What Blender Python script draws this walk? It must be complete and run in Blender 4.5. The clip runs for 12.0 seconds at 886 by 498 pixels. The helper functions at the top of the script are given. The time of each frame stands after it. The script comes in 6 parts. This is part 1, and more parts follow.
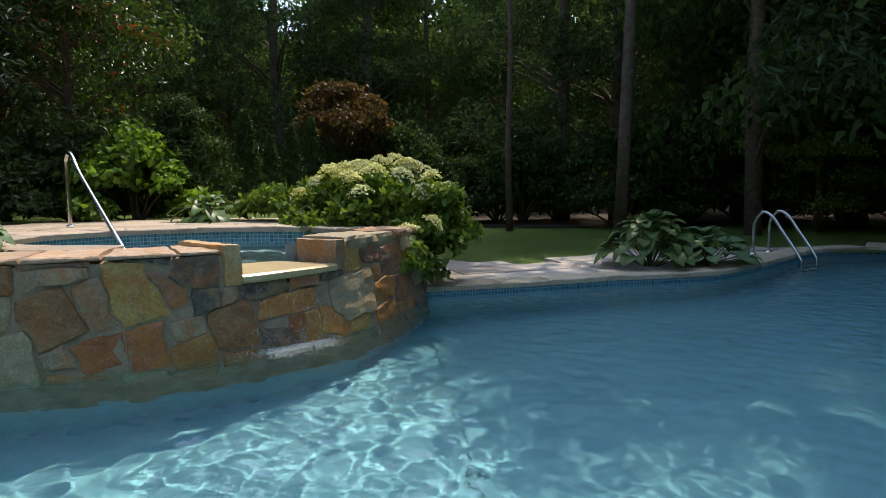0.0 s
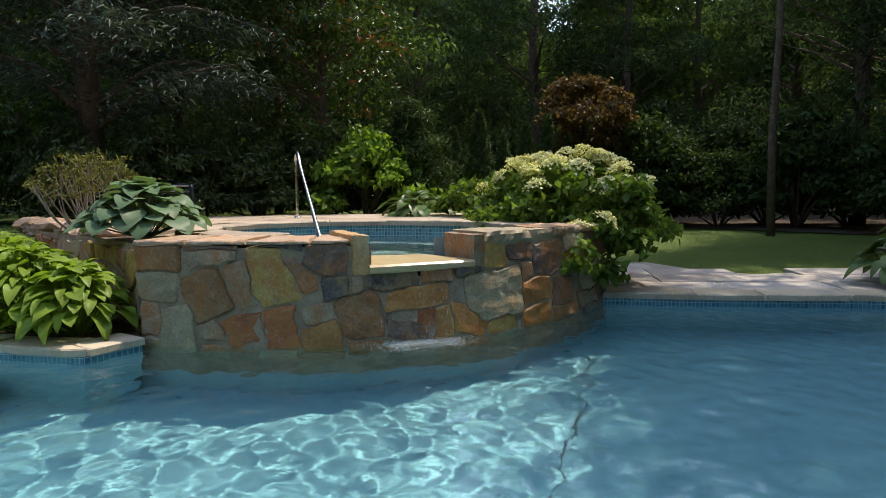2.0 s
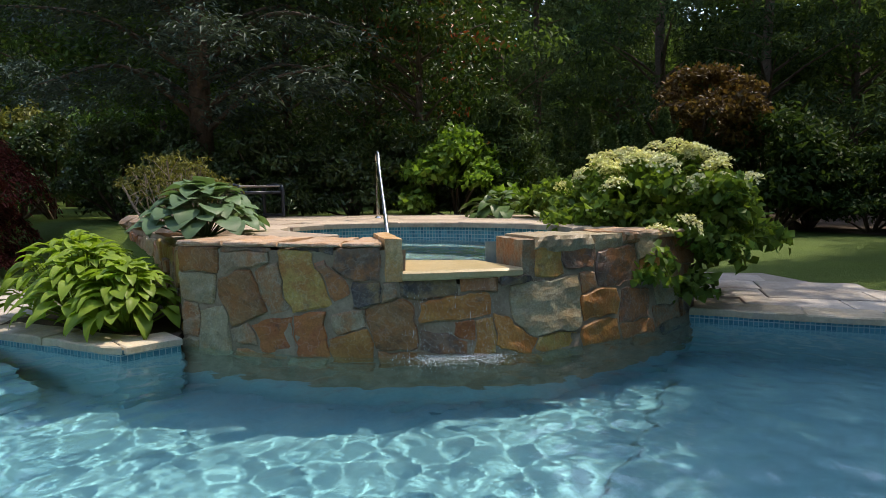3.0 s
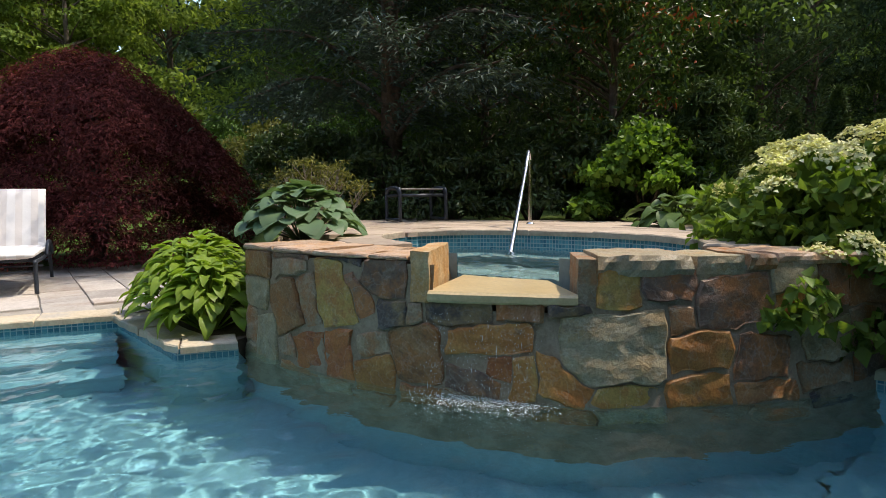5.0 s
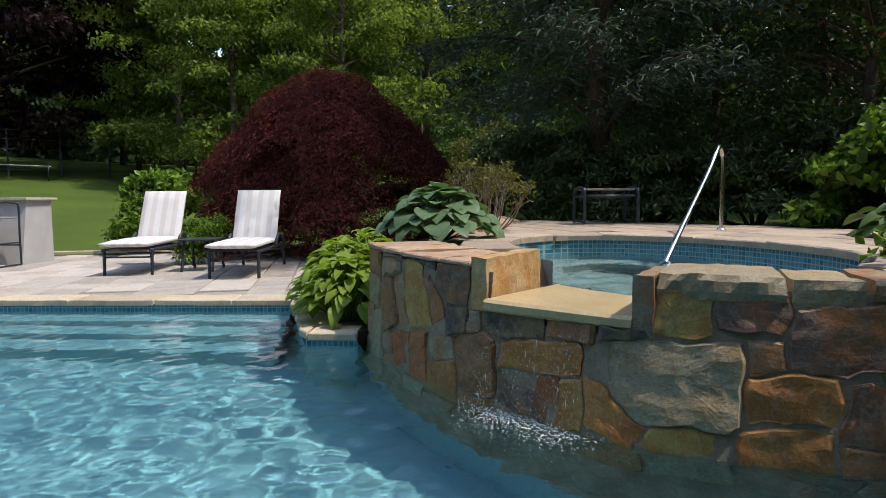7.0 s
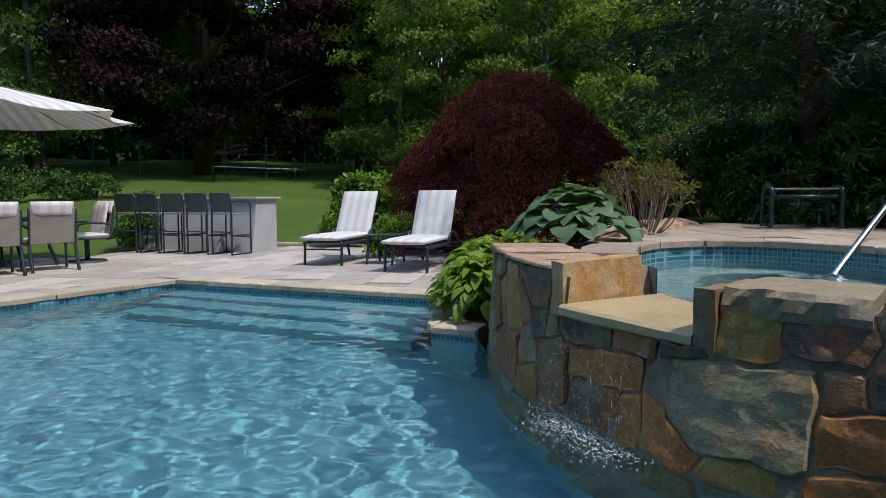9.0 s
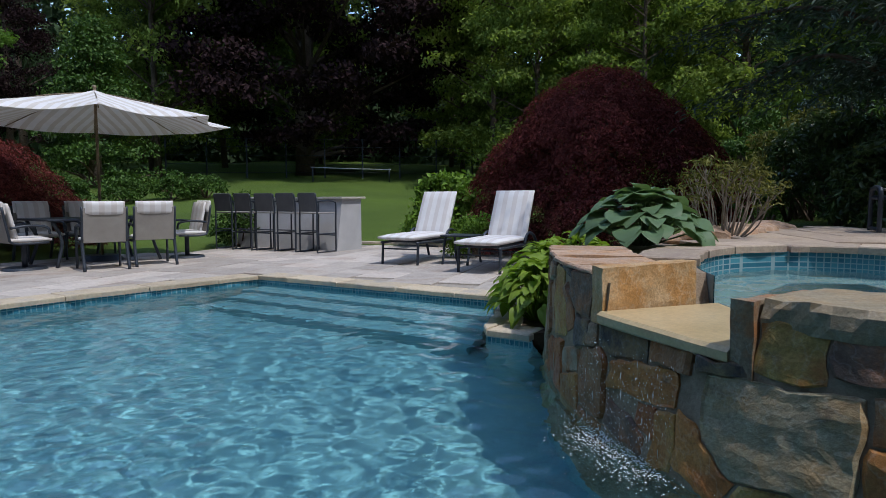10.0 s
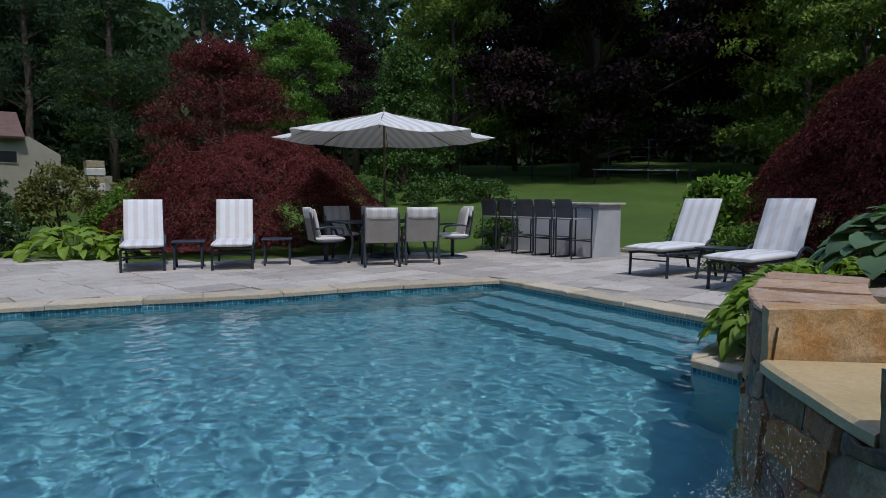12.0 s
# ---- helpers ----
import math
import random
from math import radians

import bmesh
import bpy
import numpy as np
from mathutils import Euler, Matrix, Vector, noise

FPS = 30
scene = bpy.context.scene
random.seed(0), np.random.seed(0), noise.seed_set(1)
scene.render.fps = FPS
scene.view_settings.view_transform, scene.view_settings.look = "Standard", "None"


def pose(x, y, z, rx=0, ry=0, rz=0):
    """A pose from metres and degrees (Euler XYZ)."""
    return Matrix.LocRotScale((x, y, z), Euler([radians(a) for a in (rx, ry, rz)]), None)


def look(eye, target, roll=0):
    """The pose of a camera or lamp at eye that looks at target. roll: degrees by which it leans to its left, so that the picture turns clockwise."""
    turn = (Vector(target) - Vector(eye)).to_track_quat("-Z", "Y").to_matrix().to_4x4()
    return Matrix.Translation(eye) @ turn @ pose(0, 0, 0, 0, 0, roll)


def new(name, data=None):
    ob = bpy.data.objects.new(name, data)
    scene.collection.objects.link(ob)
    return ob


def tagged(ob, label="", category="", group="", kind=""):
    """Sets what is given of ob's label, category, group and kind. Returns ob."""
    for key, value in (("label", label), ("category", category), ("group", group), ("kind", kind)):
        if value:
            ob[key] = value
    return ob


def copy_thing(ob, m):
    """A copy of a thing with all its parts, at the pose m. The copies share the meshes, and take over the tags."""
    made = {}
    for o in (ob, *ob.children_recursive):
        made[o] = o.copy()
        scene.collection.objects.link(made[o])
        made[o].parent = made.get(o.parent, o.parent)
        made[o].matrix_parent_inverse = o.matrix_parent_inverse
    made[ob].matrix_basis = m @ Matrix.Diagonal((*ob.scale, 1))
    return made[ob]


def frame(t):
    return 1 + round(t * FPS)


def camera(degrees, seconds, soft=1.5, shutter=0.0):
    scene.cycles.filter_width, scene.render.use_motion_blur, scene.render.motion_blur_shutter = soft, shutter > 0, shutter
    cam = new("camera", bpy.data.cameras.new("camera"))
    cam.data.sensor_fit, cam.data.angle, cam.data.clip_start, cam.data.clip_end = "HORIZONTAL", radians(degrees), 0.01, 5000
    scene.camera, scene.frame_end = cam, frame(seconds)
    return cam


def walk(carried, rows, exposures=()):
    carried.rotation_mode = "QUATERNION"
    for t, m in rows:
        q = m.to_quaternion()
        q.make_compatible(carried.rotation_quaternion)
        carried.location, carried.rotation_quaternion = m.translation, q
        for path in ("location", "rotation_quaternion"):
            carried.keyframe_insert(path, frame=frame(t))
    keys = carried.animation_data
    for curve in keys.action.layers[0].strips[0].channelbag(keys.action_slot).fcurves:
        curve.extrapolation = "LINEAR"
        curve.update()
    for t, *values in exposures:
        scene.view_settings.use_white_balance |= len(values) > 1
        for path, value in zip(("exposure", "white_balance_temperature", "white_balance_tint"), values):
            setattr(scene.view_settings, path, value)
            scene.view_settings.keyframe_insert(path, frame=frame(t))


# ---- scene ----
cam = camera(71.2, 12.0, soft=0.8)
PATH = [
    (0, (0.395, 0.159, 1.078), (0.231, 2.141, 0.871), -0.8),
    (0.5, (0.642, 0.265, 1.054), (0.25, 2.216, 0.851), -0.9),
    (1, (0.908, 0.391, 1.031), (0.295, 2.284, 0.832), -0.9),
    (1.5, (1.112, 0.58, 1.007), (0.303, 2.399, 0.812), -1.0),
    (2, (1.266, 0.833, 0.991), (0.271, 2.557, 0.8), -0.9),
    (2.5, (1.398, 1.162, 0.985), (0.232, 2.777, 0.797), -1.0),
    (3, (1.518, 1.535, 0.979), (0.189, 3.019, 0.795), -0.9),
    (5, (1.743, 3.046, 0.972), (-0.071, 3.871, 0.807), -0.6),
    (5.5, (1.772, 3.34, 0.979), (-0.12, 3.968, 0.815), -0.5),
    (6, (1.813, 3.627, 0.983), (-0.137, 4.04, 0.819), -0.5),
    (6.5, (1.849, 3.896, 0.99), (-0.134, 4.1, 0.827), -0.5),
    (7, (1.878, 4.143, 0.995), (-0.115, 4.15, 0.832), -0.4),
    (9, (1.839, 4.892, 1.018), (-0.034, 4.212, 0.853), -0.3),
    (9.5, (1.749, 5.032, 1.019), (-0.065, 4.205, 0.855), -0.3),
    (10, (1.641, 5.166, 1.022), (-0.103, 4.2, 0.858), -0.2),
    (10.5, (1.511, 5.321, 1.024), (-0.145, 4.211, 0.86), -0.2),
    (11, (1.386, 5.464, 1.028), (-0.122, 4.16, 0.866), -0.3),
    (11.5, (1.283, 5.609, 1.085), (-0.027, 4.105, 0.923), -0.2),
    (12, (1.184, 5.74, 1.141), (0.063, 4.091, 0.979), -0.1),
]
EXPOSURES = [(0, 0.8, 7200, 11), (2.5, 0.85, 7350, 12), (5.5, 0.78, 7200, 12), (7.5, 0.45, 6700, 12), (9.5, 0.13, 6150, 12), (12, -0.28, 5850, 11)]
walk(cam, [(t, look(eye, target, roll)) for t, eye, target, roll in PATH], EXPOSURES)



# ---- light ----
SUN_ELEV, SUN_AZ = 62.0, 14.0   # azimuth from +y towards +x, degrees
world = bpy.data.worlds.new("world")
scene.world = world
world.use_nodes = True
wn = world.node_tree.nodes
sky = wn.new("ShaderNodeTexSky")
sky.sky_type = 'NISHITA'
sky.sun_disc = False
sky.sun_elevation = radians(SUN_ELEV)
sky.sun_rotation = radians(SUN_AZ)
sky.air_density = 1.3
wn["Background"].inputs[1].default_value = 0.21
world.node_tree.links.new(sky.outputs[0], wn["Background"].inputs[0])
sun = new("sun", bpy.data.lights.new("sun", "SUN"))
sun.data.energy = 2.6
sun.data.angle = radians(0.6)
sun.data.color = (1.0, 0.95, 0.87)
sx = math.sin(radians(SUN_AZ)) * math.cos(radians(SUN_ELEV))
sy = math.cos(radians(SUN_AZ)) * math.cos(radians(SUN_ELEV))
sz = math.sin(radians(SUN_ELEV))
sun.matrix_world = look((sx * 60, sy * 60, sz * 60), (0, 0, 0))


# ---- materials ----
def ramp(nt, fac, stops):
    n = nt.nodes.new("ShaderNodeValToRGB")
    el = n.color_ramp.elements
    while len(el) < len(stops):
        el.new(0.5)
    for e, (p, c) in zip(el, stops):
        e.position, e.color = p, (*c, 1)
    nt.links.new(fac, n.inputs[0])
    return n.outputs[0]


def noise_tex(nt, scale, detail=6, rough=0.6, space="Object", vec=None):
    n = nt.nodes.new("ShaderNodeTexNoise")
    n.inputs["Scale"].default_value = scale
    n.inputs["Detail"].default_value = detail
    n.inputs["Roughness"].default_value = rough
    if vec is None:
        g = nt.nodes.new("ShaderNodeNewGeometry")
        vec = g.outputs["Position"]
    nt.links.new(vec, n.inputs["Vector"])
    return n.outputs["Fac"]


def mixc(nt, fac, a, b, mode="MIX"):
    n = nt.nodes.new("ShaderNodeMix")
    n.data_type, n.blend_type = "RGBA", mode
    for sock, v in ((n.inputs["Factor"], fac), (n.inputs["A"], a), (n.inputs["B"], b)):
        if isinstance(v, (int, float)):
            sock.default_value = v
        elif isinstance(v, tuple):
            sock.default_value = (*v, 1)
        else:
            nt.links.new(v, sock)
    return n.outputs["Result"]


def material(name, c1, c2, scale=4.0, rough=0.7, metal=0.0, bump=0.3, bscale=40.0, c3=None, vary=0.0, island=False, spec=0.4, dist=0.01):
    """Two-scale noise colour with bump; vary: spread of brightness from piece to piece."""
    m = bpy.data.materials.new(name)
    m.use_nodes = True
    nt = m.node_tree
    p = nt.nodes["Principled BSDF"]
    big = noise_tex(nt, scale, 5, 0.6)
    stops = [(0.3, c1), (0.7, c2)] if c3 is None else [(0.28, c1), (0.5, c2), (0.72, c3)]
    col = ramp(nt, big, stops)
    fine = noise_tex(nt, bscale, 4, 0.65)
    g = ramp(nt, fine, [(0.25, (0.72, 0.72, 0.72)), (0.75, (1.12, 1.12, 1.12))])
    col = mixc(nt, 0.8, col, g, "MULTIPLY")
    if vary:
        if island:
            r = nt.nodes.new("ShaderNodeNewGeometry").outputs["Random Per Island"]
        else:
            r = nt.nodes.new("ShaderNodeObjectInfo").outputs["Random"]
        v = ramp(nt, r, [(0.0, (1 - vary,) * 3), (1.0, (1 + vary * 0.6,) * 3)])
        col = mixc(nt, 1.0, col, v, "MULTIPLY")
    nt.links.new(col, p.inputs["Base Color"])
    p.inputs["Roughness"].default_value = rough
    p.inputs["Metallic"].default_value = metal
    p.inputs["Specular IOR Level"].default_value = spec
    if bump:
        b = nt.nodes.new("ShaderNodeBump")
        b.inputs["Strength"].default_value = bump
        b.inputs["Distance"].default_value = dist
        nt.links.new(fine, b.inputs["Height"])
        nt.links.new(b.outputs[0], p.inputs["Normal"])
    return m


def stone_mat(name, a, b2, rust, dark):
    """Quarried fieldstone: bedded streaks turned stone by stone, rust and dark stains, broken relief."""
    m = bpy.data.materials.new(name)
    m.use_nodes = True
    nt = m.node_tree
    p = nt.nodes["Principled BSDF"]
    info = nt.nodes.new("ShaderNodeObjectInfo")
    g = nt.nodes.new("ShaderNodeNewGeometry")
    rot = nt.nodes.new("ShaderNodeVectorRotate")
    rot.rotation_type = "AXIS_ANGLE"
    rot.inputs["Axis"].default_value = (0.6, -0.7, 0.35)
    ang = nt.nodes.new("ShaderNodeMath")
    ang.operation = "MULTIPLY"
    ang.inputs[1].default_value = 6.28
    nt.links.new(info.outputs["Random"], ang.inputs[0])
    nt.links.new(ang.outputs[0], rot.inputs["Angle"])
    nt.links.new(g.outputs["Position"], rot.inputs["Vector"])
    sc = nt.nodes.new("ShaderNodeVectorMath")
    sc.operation = "MULTIPLY"
    sc.inputs[1].default_value = (1.0, 1.0, 1.5)
    nt.links.new(rot.outputs[0], sc.inputs[0])
    vec = sc.outputs[0]
    streak = noise_tex(nt, 6.0, 8, 0.65, vec=vec)
    blot = noise_tex(nt, 5.5, 6, 0.65, vec=rot.outputs[0])
    vein = noise_tex(nt, 9.0, 3, 0.5, vec=vec)
    broken = nt.nodes.new("ShaderNodeTexVoronoi")
    broken.inputs["Scale"].default_value = 11.0
    nt.links.new(vec, broken.inputs["Vector"])
    blot2 = noise_tex(nt, 7.5, 6, 0.7, vec=vec)
    fine = noise_tex(nt, 70, 5, 0.7)
    col = ramp(nt, streak, [(0.32, a), (0.5, tuple((x + y) / 2 for x, y in zip(a, b2))), (0.68, b2)])
    col = mixc(nt, ramp(nt, blot, [(0.45, (0, 0, 0)), (0.6, (0.75, 0.75, 0.75))]), col, rust)
    col = mixc(nt, ramp(nt, blot2, [(0.58, (0, 0, 0)), (0.7, (0.55, 0.55, 0.55))]), col, dark)
    pale = tuple(min(0.6, 0.25 + 0.7 * x) for x in b2)
    col = mixc(nt, ramp(nt, vein, [(0.47, (0, 0, 0)), (0.5, (0.28, 0.28, 0.28)), (0.53, (0, 0, 0))]), col, pale)
    col = mixc(nt, 0.9, col, ramp(nt, fine, [(0.25, (0.6, 0.6, 0.6)), (0.75, (1.25, 1.25, 1.25))]), "MULTIPLY")
    v = ramp(nt, info.outputs["Random"], [(0.0, (0.8, 0.8, 0.8)), (1.0, (1.15, 1.12, 1.1))])
    col = mixc(nt, 1.0, col, v, "MULTIPLY")
    nt.links.new(col, p.inputs["Base Color"])
    p.inputs["Roughness"].default_value = 0.5
    p.inputs["Specular IOR Level"].default_value = 0.4
    b1 = nt.nodes.new("ShaderNodeBump")
    b1.inputs["Strength"].default_value = 1.0
    b1.inputs["Distance"].default_value = 0.02
    nt.links.new(mixc(nt, 0.35, streak, broken.outputs["Distance"]), b1.inputs["Height"])
    b3 = nt.nodes.new("ShaderNodeBump")
    b3.inputs["Strength"].default_value = 0.5
    b3.inputs["Distance"].default_value = 0.006
    nt.links.new(fine, b3.inputs["Height"])
    nt.links.new(b1.outputs[0], b3.inputs["Normal"])
    nt.links.new(b3.outputs[0], p.inputs["Normal"])
    return m


def leaf_mat(name, dark, light, glow=0.3, rough=0.5, spot=None, amount=0.0, spec=0.2):
    """Leaf: colour by leaf, glossy upper coat, some light through it."""
    m = bpy.data.materials.new(name)
    m.use_nodes = True
    nt = m.node_tree
    p = nt.nodes["Principled BSDF"]
    r = nt.nodes.new("ShaderNodeNewGeometry").outputs["Random Per Island"]
    big = noise_tex(nt, 1.3, 3, 0.6)
    col = ramp(nt, r, [(0.0, dark), (0.75, light), (1.0, tuple(min(1, c * 1.35) for c in light))])
    if spot:
        pick = ramp(nt, r, [(1 - amount - 0.01, (0, 0, 0)), (1 - amount, (1, 1, 1))])
        bigm = ramp(nt, big, [(0.48, (0, 0, 0)), (0.6, (1, 1, 1))])
        col = mixc(nt, mixc(nt, 1.0, pick, bigm, "MULTIPLY"), col, spot)
    col = mixc(nt, 0.7, col, ramp(nt, big, [(0.3, (0.65, 0.65, 0.65)), (0.7, (1.15, 1.15, 1.1))]), "MULTIPLY")
    nt.links.new(col, p.inputs["Base Color"])
    p.inputs["Roughness"].default_value = rough
    p.inputs["Specular IOR Level"].default_value = spec
    tr = nt.nodes.new("ShaderNodeBsdfTranslucent")
    nt.links.new(mixc(nt, 1.0, col, (1.2, 1.25, 0.6), "MULTIPLY"), tr.inputs[0])
    mx = nt.nodes.new("ShaderNodeMixShader")
    mx.inputs[0].default_value = glow
    nt.links.new(p.outputs[0], mx.inputs[1])
    nt.links.new(tr.outputs[0], mx.inputs[2])
    nt.links.new(mx.outputs[0], nt.nodes["Material Output"].inputs[0])
    return m


def tile_mat(name):
    m = bpy.data.materials.new(name)
    m.use_nodes = True
    nt = m.node_tree
    p = nt.nodes["Principled BSDF"]
    g = nt.nodes.new("ShaderNodeNewGeometry")
    sep = nt.nodes.new("ShaderNodeSeparateXYZ")
    nt.links.new(g.outputs["Position"], sep.inputs[0])
    add = nt.nodes.new("ShaderNodeMath")
    nt.links.new(sep.outputs[0], add.inputs[0])
    nt.links.new(sep.outputs[1], add.inputs[1])
    cmb = nt.nodes.new("ShaderNodeCombineXYZ")
    nt.links.new(add.outputs[0], cmb.inputs[0])
    nt.links.new(sep.outputs[2], cmb.inputs[1])
    br = nt.nodes.new("ShaderNodeTexBrick")
    br.offset = 0.0
    br.inputs["Scale"].default_value = 1.0
    br.inputs["Brick Width"].default_value = 0.045
    br.inputs["Row Height"].default_value = 0.04
    br.inputs["Mortar Size"].default_value = 0.004
    br.inputs["Color1"].default_value = (0.03, 0.16, 0.24, 1)
    br.inputs["Color2"].default_value = (0.09, 0.3, 0.38, 1)
    br.inputs["Mortar"].default_value = (0.3, 0.42, 0.45, 1)
    nt.links.new(cmb.outputs[0], br.inputs["Vector"])
    nt.links.new(br.outputs["Color"], p.inputs["Base Color"])
    p.inputs["Roughness"].default_value = 0.2
    return m


M_TILE = tile_mat("mosaic_tile")


def water_mat(name, tint, wave=0.003, scale=9.0):
    m = bpy.data.materials.new(name)
    m.use_nodes = True
    nt = m.node_tree
    p = nt.nodes["Principled BSDF"]
    p.inputs["Base Color"].default_value = (*tint, 1)
    p.inputs["Roughness"].default_value = 0.02
    p.inputs["IOR"].default_value = 1.33
    p.inputs["Transmission Weight"].default_value = 1.0
    a = noise_tex(nt, scale, 2, 0.5)
    b2 = noise_tex(nt, scale * 3.7, 2, 0.5)
    add = nt.nodes.new("ShaderNodeMath")
    add.operation = "MULTIPLY_ADD"
    nt.links.new(b2, add.inputs[0])
    add.inputs[1].default_value = 0.3
    nt.links.new(a, add.inputs[2])
    b = nt.nodes.new("ShaderNodeBump")
    b.inputs["Strength"].default_value = 1.0
    b.inputs["Distance"].default_value = wave
    nt.links.new(add.outputs[0], b.inputs["Height"])
    nt.links.new(b.outputs[0], p.inputs["Normal"])
    return m


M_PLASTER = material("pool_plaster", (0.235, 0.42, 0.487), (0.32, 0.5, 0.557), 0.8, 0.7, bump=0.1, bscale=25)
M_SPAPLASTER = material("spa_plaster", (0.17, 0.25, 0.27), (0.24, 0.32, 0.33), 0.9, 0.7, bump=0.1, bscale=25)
M_WATER = water_mat("pool_water", (0.61, 0.92, 0.94))
M_COPING = material("coping_stone", (0.42, 0.34, 0.24), (0.55, 0.46, 0.33), 3, 0.8, bump=0.6, bscale=30, c3=(0.4, 0.37, 0.33), vary=0.2)
M_FLAG = material("flagstone", (0.38, 0.335, 0.3), (0.5, 0.45, 0.4), 1.7, 0.85, bump=0.4, bscale=24, c3=(0.4, 0.325, 0.27), vary=0.25)
M_MORTAR = material("mortar", (0.22, 0.165, 0.11), (0.4, 0.32, 0.235), 6, 0.95, bump=0.6, bscale=60)
M_SOIL = material("soil", (0.04, 0.028, 0.018), (0.09, 0.06, 0.04), 5, 0.95, bump=0.8, bscale=40)
M_GRASS = material("lawn_grass", (0.055, 0.098, 0.008), (0.092, 0.148, 0.014), 0.35, 0.9, bump=0.9, bscale=45, dist=0.04)
M_BARK = material("bark", (0.085, 0.058, 0.04), (0.16, 0.118, 0.086), 9, 0.95, bump=0.9, bscale=18, dist=0.03)
M_CAP = stone_mat("cap_stone", (0.38, 0.25, 0.17), (0.54, 0.4, 0.29), (0.45, 0.26, 0.13), (0.25, 0.17, 0.12))
M_CAPGREY = stone_mat("grey_cap_stone", (0.3, 0.26, 0.17), (0.45, 0.37, 0.25), (0.42, 0.31, 0.18), (0.2, 0.17, 0.12))
M_SLAB = material("spout_slab", (0.5, 0.38, 0.2), (0.6, 0.47, 0.27), 4, 0.28, bump=0.12, bscale=40)
M_JOINT = material("joint", (0.3, 0.27, 0.23), (0.4, 0.36, 0.31), 5, 0.95, bump=0.5, bscale=50)
M_SPAWATER = water_mat("spa_water", (0.6, 0.84, 0.85))
M_COPING2 = material("spa_coping", (0.34, 0.26, 0.2), (0.46, 0.37, 0.28), 3, 0.8, bump=0.6, bscale=30, c3=(0.38, 0.29, 0.24), vary=0.25)
M_TWIG = material("twig", (0.2, 0.17, 0.14), (0.32, 0.28, 0.23), 9, 0.9, bump=0.3)
M_HOUSE = material("house_stucco", (0.3, 0.27, 0.2), (0.36, 0.33, 0.25), 1, 0.9, bump=0.3)
M_ROOF = material("shingle", (0.12, 0.07, 0.06), (0.18, 0.11, 0.09), 3, 0.9, bump=0.5, bscale=12)
M_DARKGLASS = material("window_glass", (0.02, 0.022, 0.025), (0.03, 0.032, 0.035), 3, 0.1, bump=0)
# backdrop sheet: near-black green stands for shade between distant trees
M_BACK = material("woods_shade_backdrop", (0.012, 0.022, 0.01), (0.03, 0.055, 0.02), 0.5, 1.0, bump=0, c3=(0.02, 0.035, 0.015), bscale=2.5, spec=0.0)
M_STEEL = material("steel", (0.6, 0.6, 0.6), (0.7, 0.7, 0.7), 4, 0.15, metal=1.0, bump=0)
M_IRON = material("painted_metal", (0.035, 0.045, 0.06), (0.055, 0.065, 0.085), 6, 0.4, metal=0.3, bump=0)

M_CHEEK = stone_mat("cheek_stone", (0.42, 0.25, 0.1), (0.58, 0.42, 0.24), (0.5, 0.26, 0.08), (0.6, 0.5, 0.38))
M_FOAM = material("foam", (0.75, 0.78, 0.8), (0.9, 0.92, 0.92), 10, 0.4, bump=0)
M_DROP = material("drop", (0.85, 0.87, 0.88), (0.95, 0.96, 0.96), 10, 0.1, bump=0)
M_WOOD = material("wood", (0.16, 0.12, 0.07), (0.25, 0.19, 0.12), 6, 0.5, bump=0.2, bscale=60)
M_SLING = material("sling", (0.27, 0.25, 0.23), (0.33, 0.31, 0.28), 5, 0.8, bump=0.3, bscale=200, dist=0.002)
M_SLINGD = material("sling_dark", (0.085, 0.09, 0.1), (0.12, 0.125, 0.135), 5, 0.7, bump=0.3, bscale=200, dist=0.002)
M_STUCCO = material("stucco", (0.42, 0.42, 0.43), (0.5, 0.5, 0.51), 3, 0.9, bump=0.5, bscale=80, dist=0.004)
M_STUCCO2 = material("counter_stone", (0.5, 0.47, 0.42), (0.62, 0.58, 0.52), 5, 0.5, bump=0.2, bscale=50)


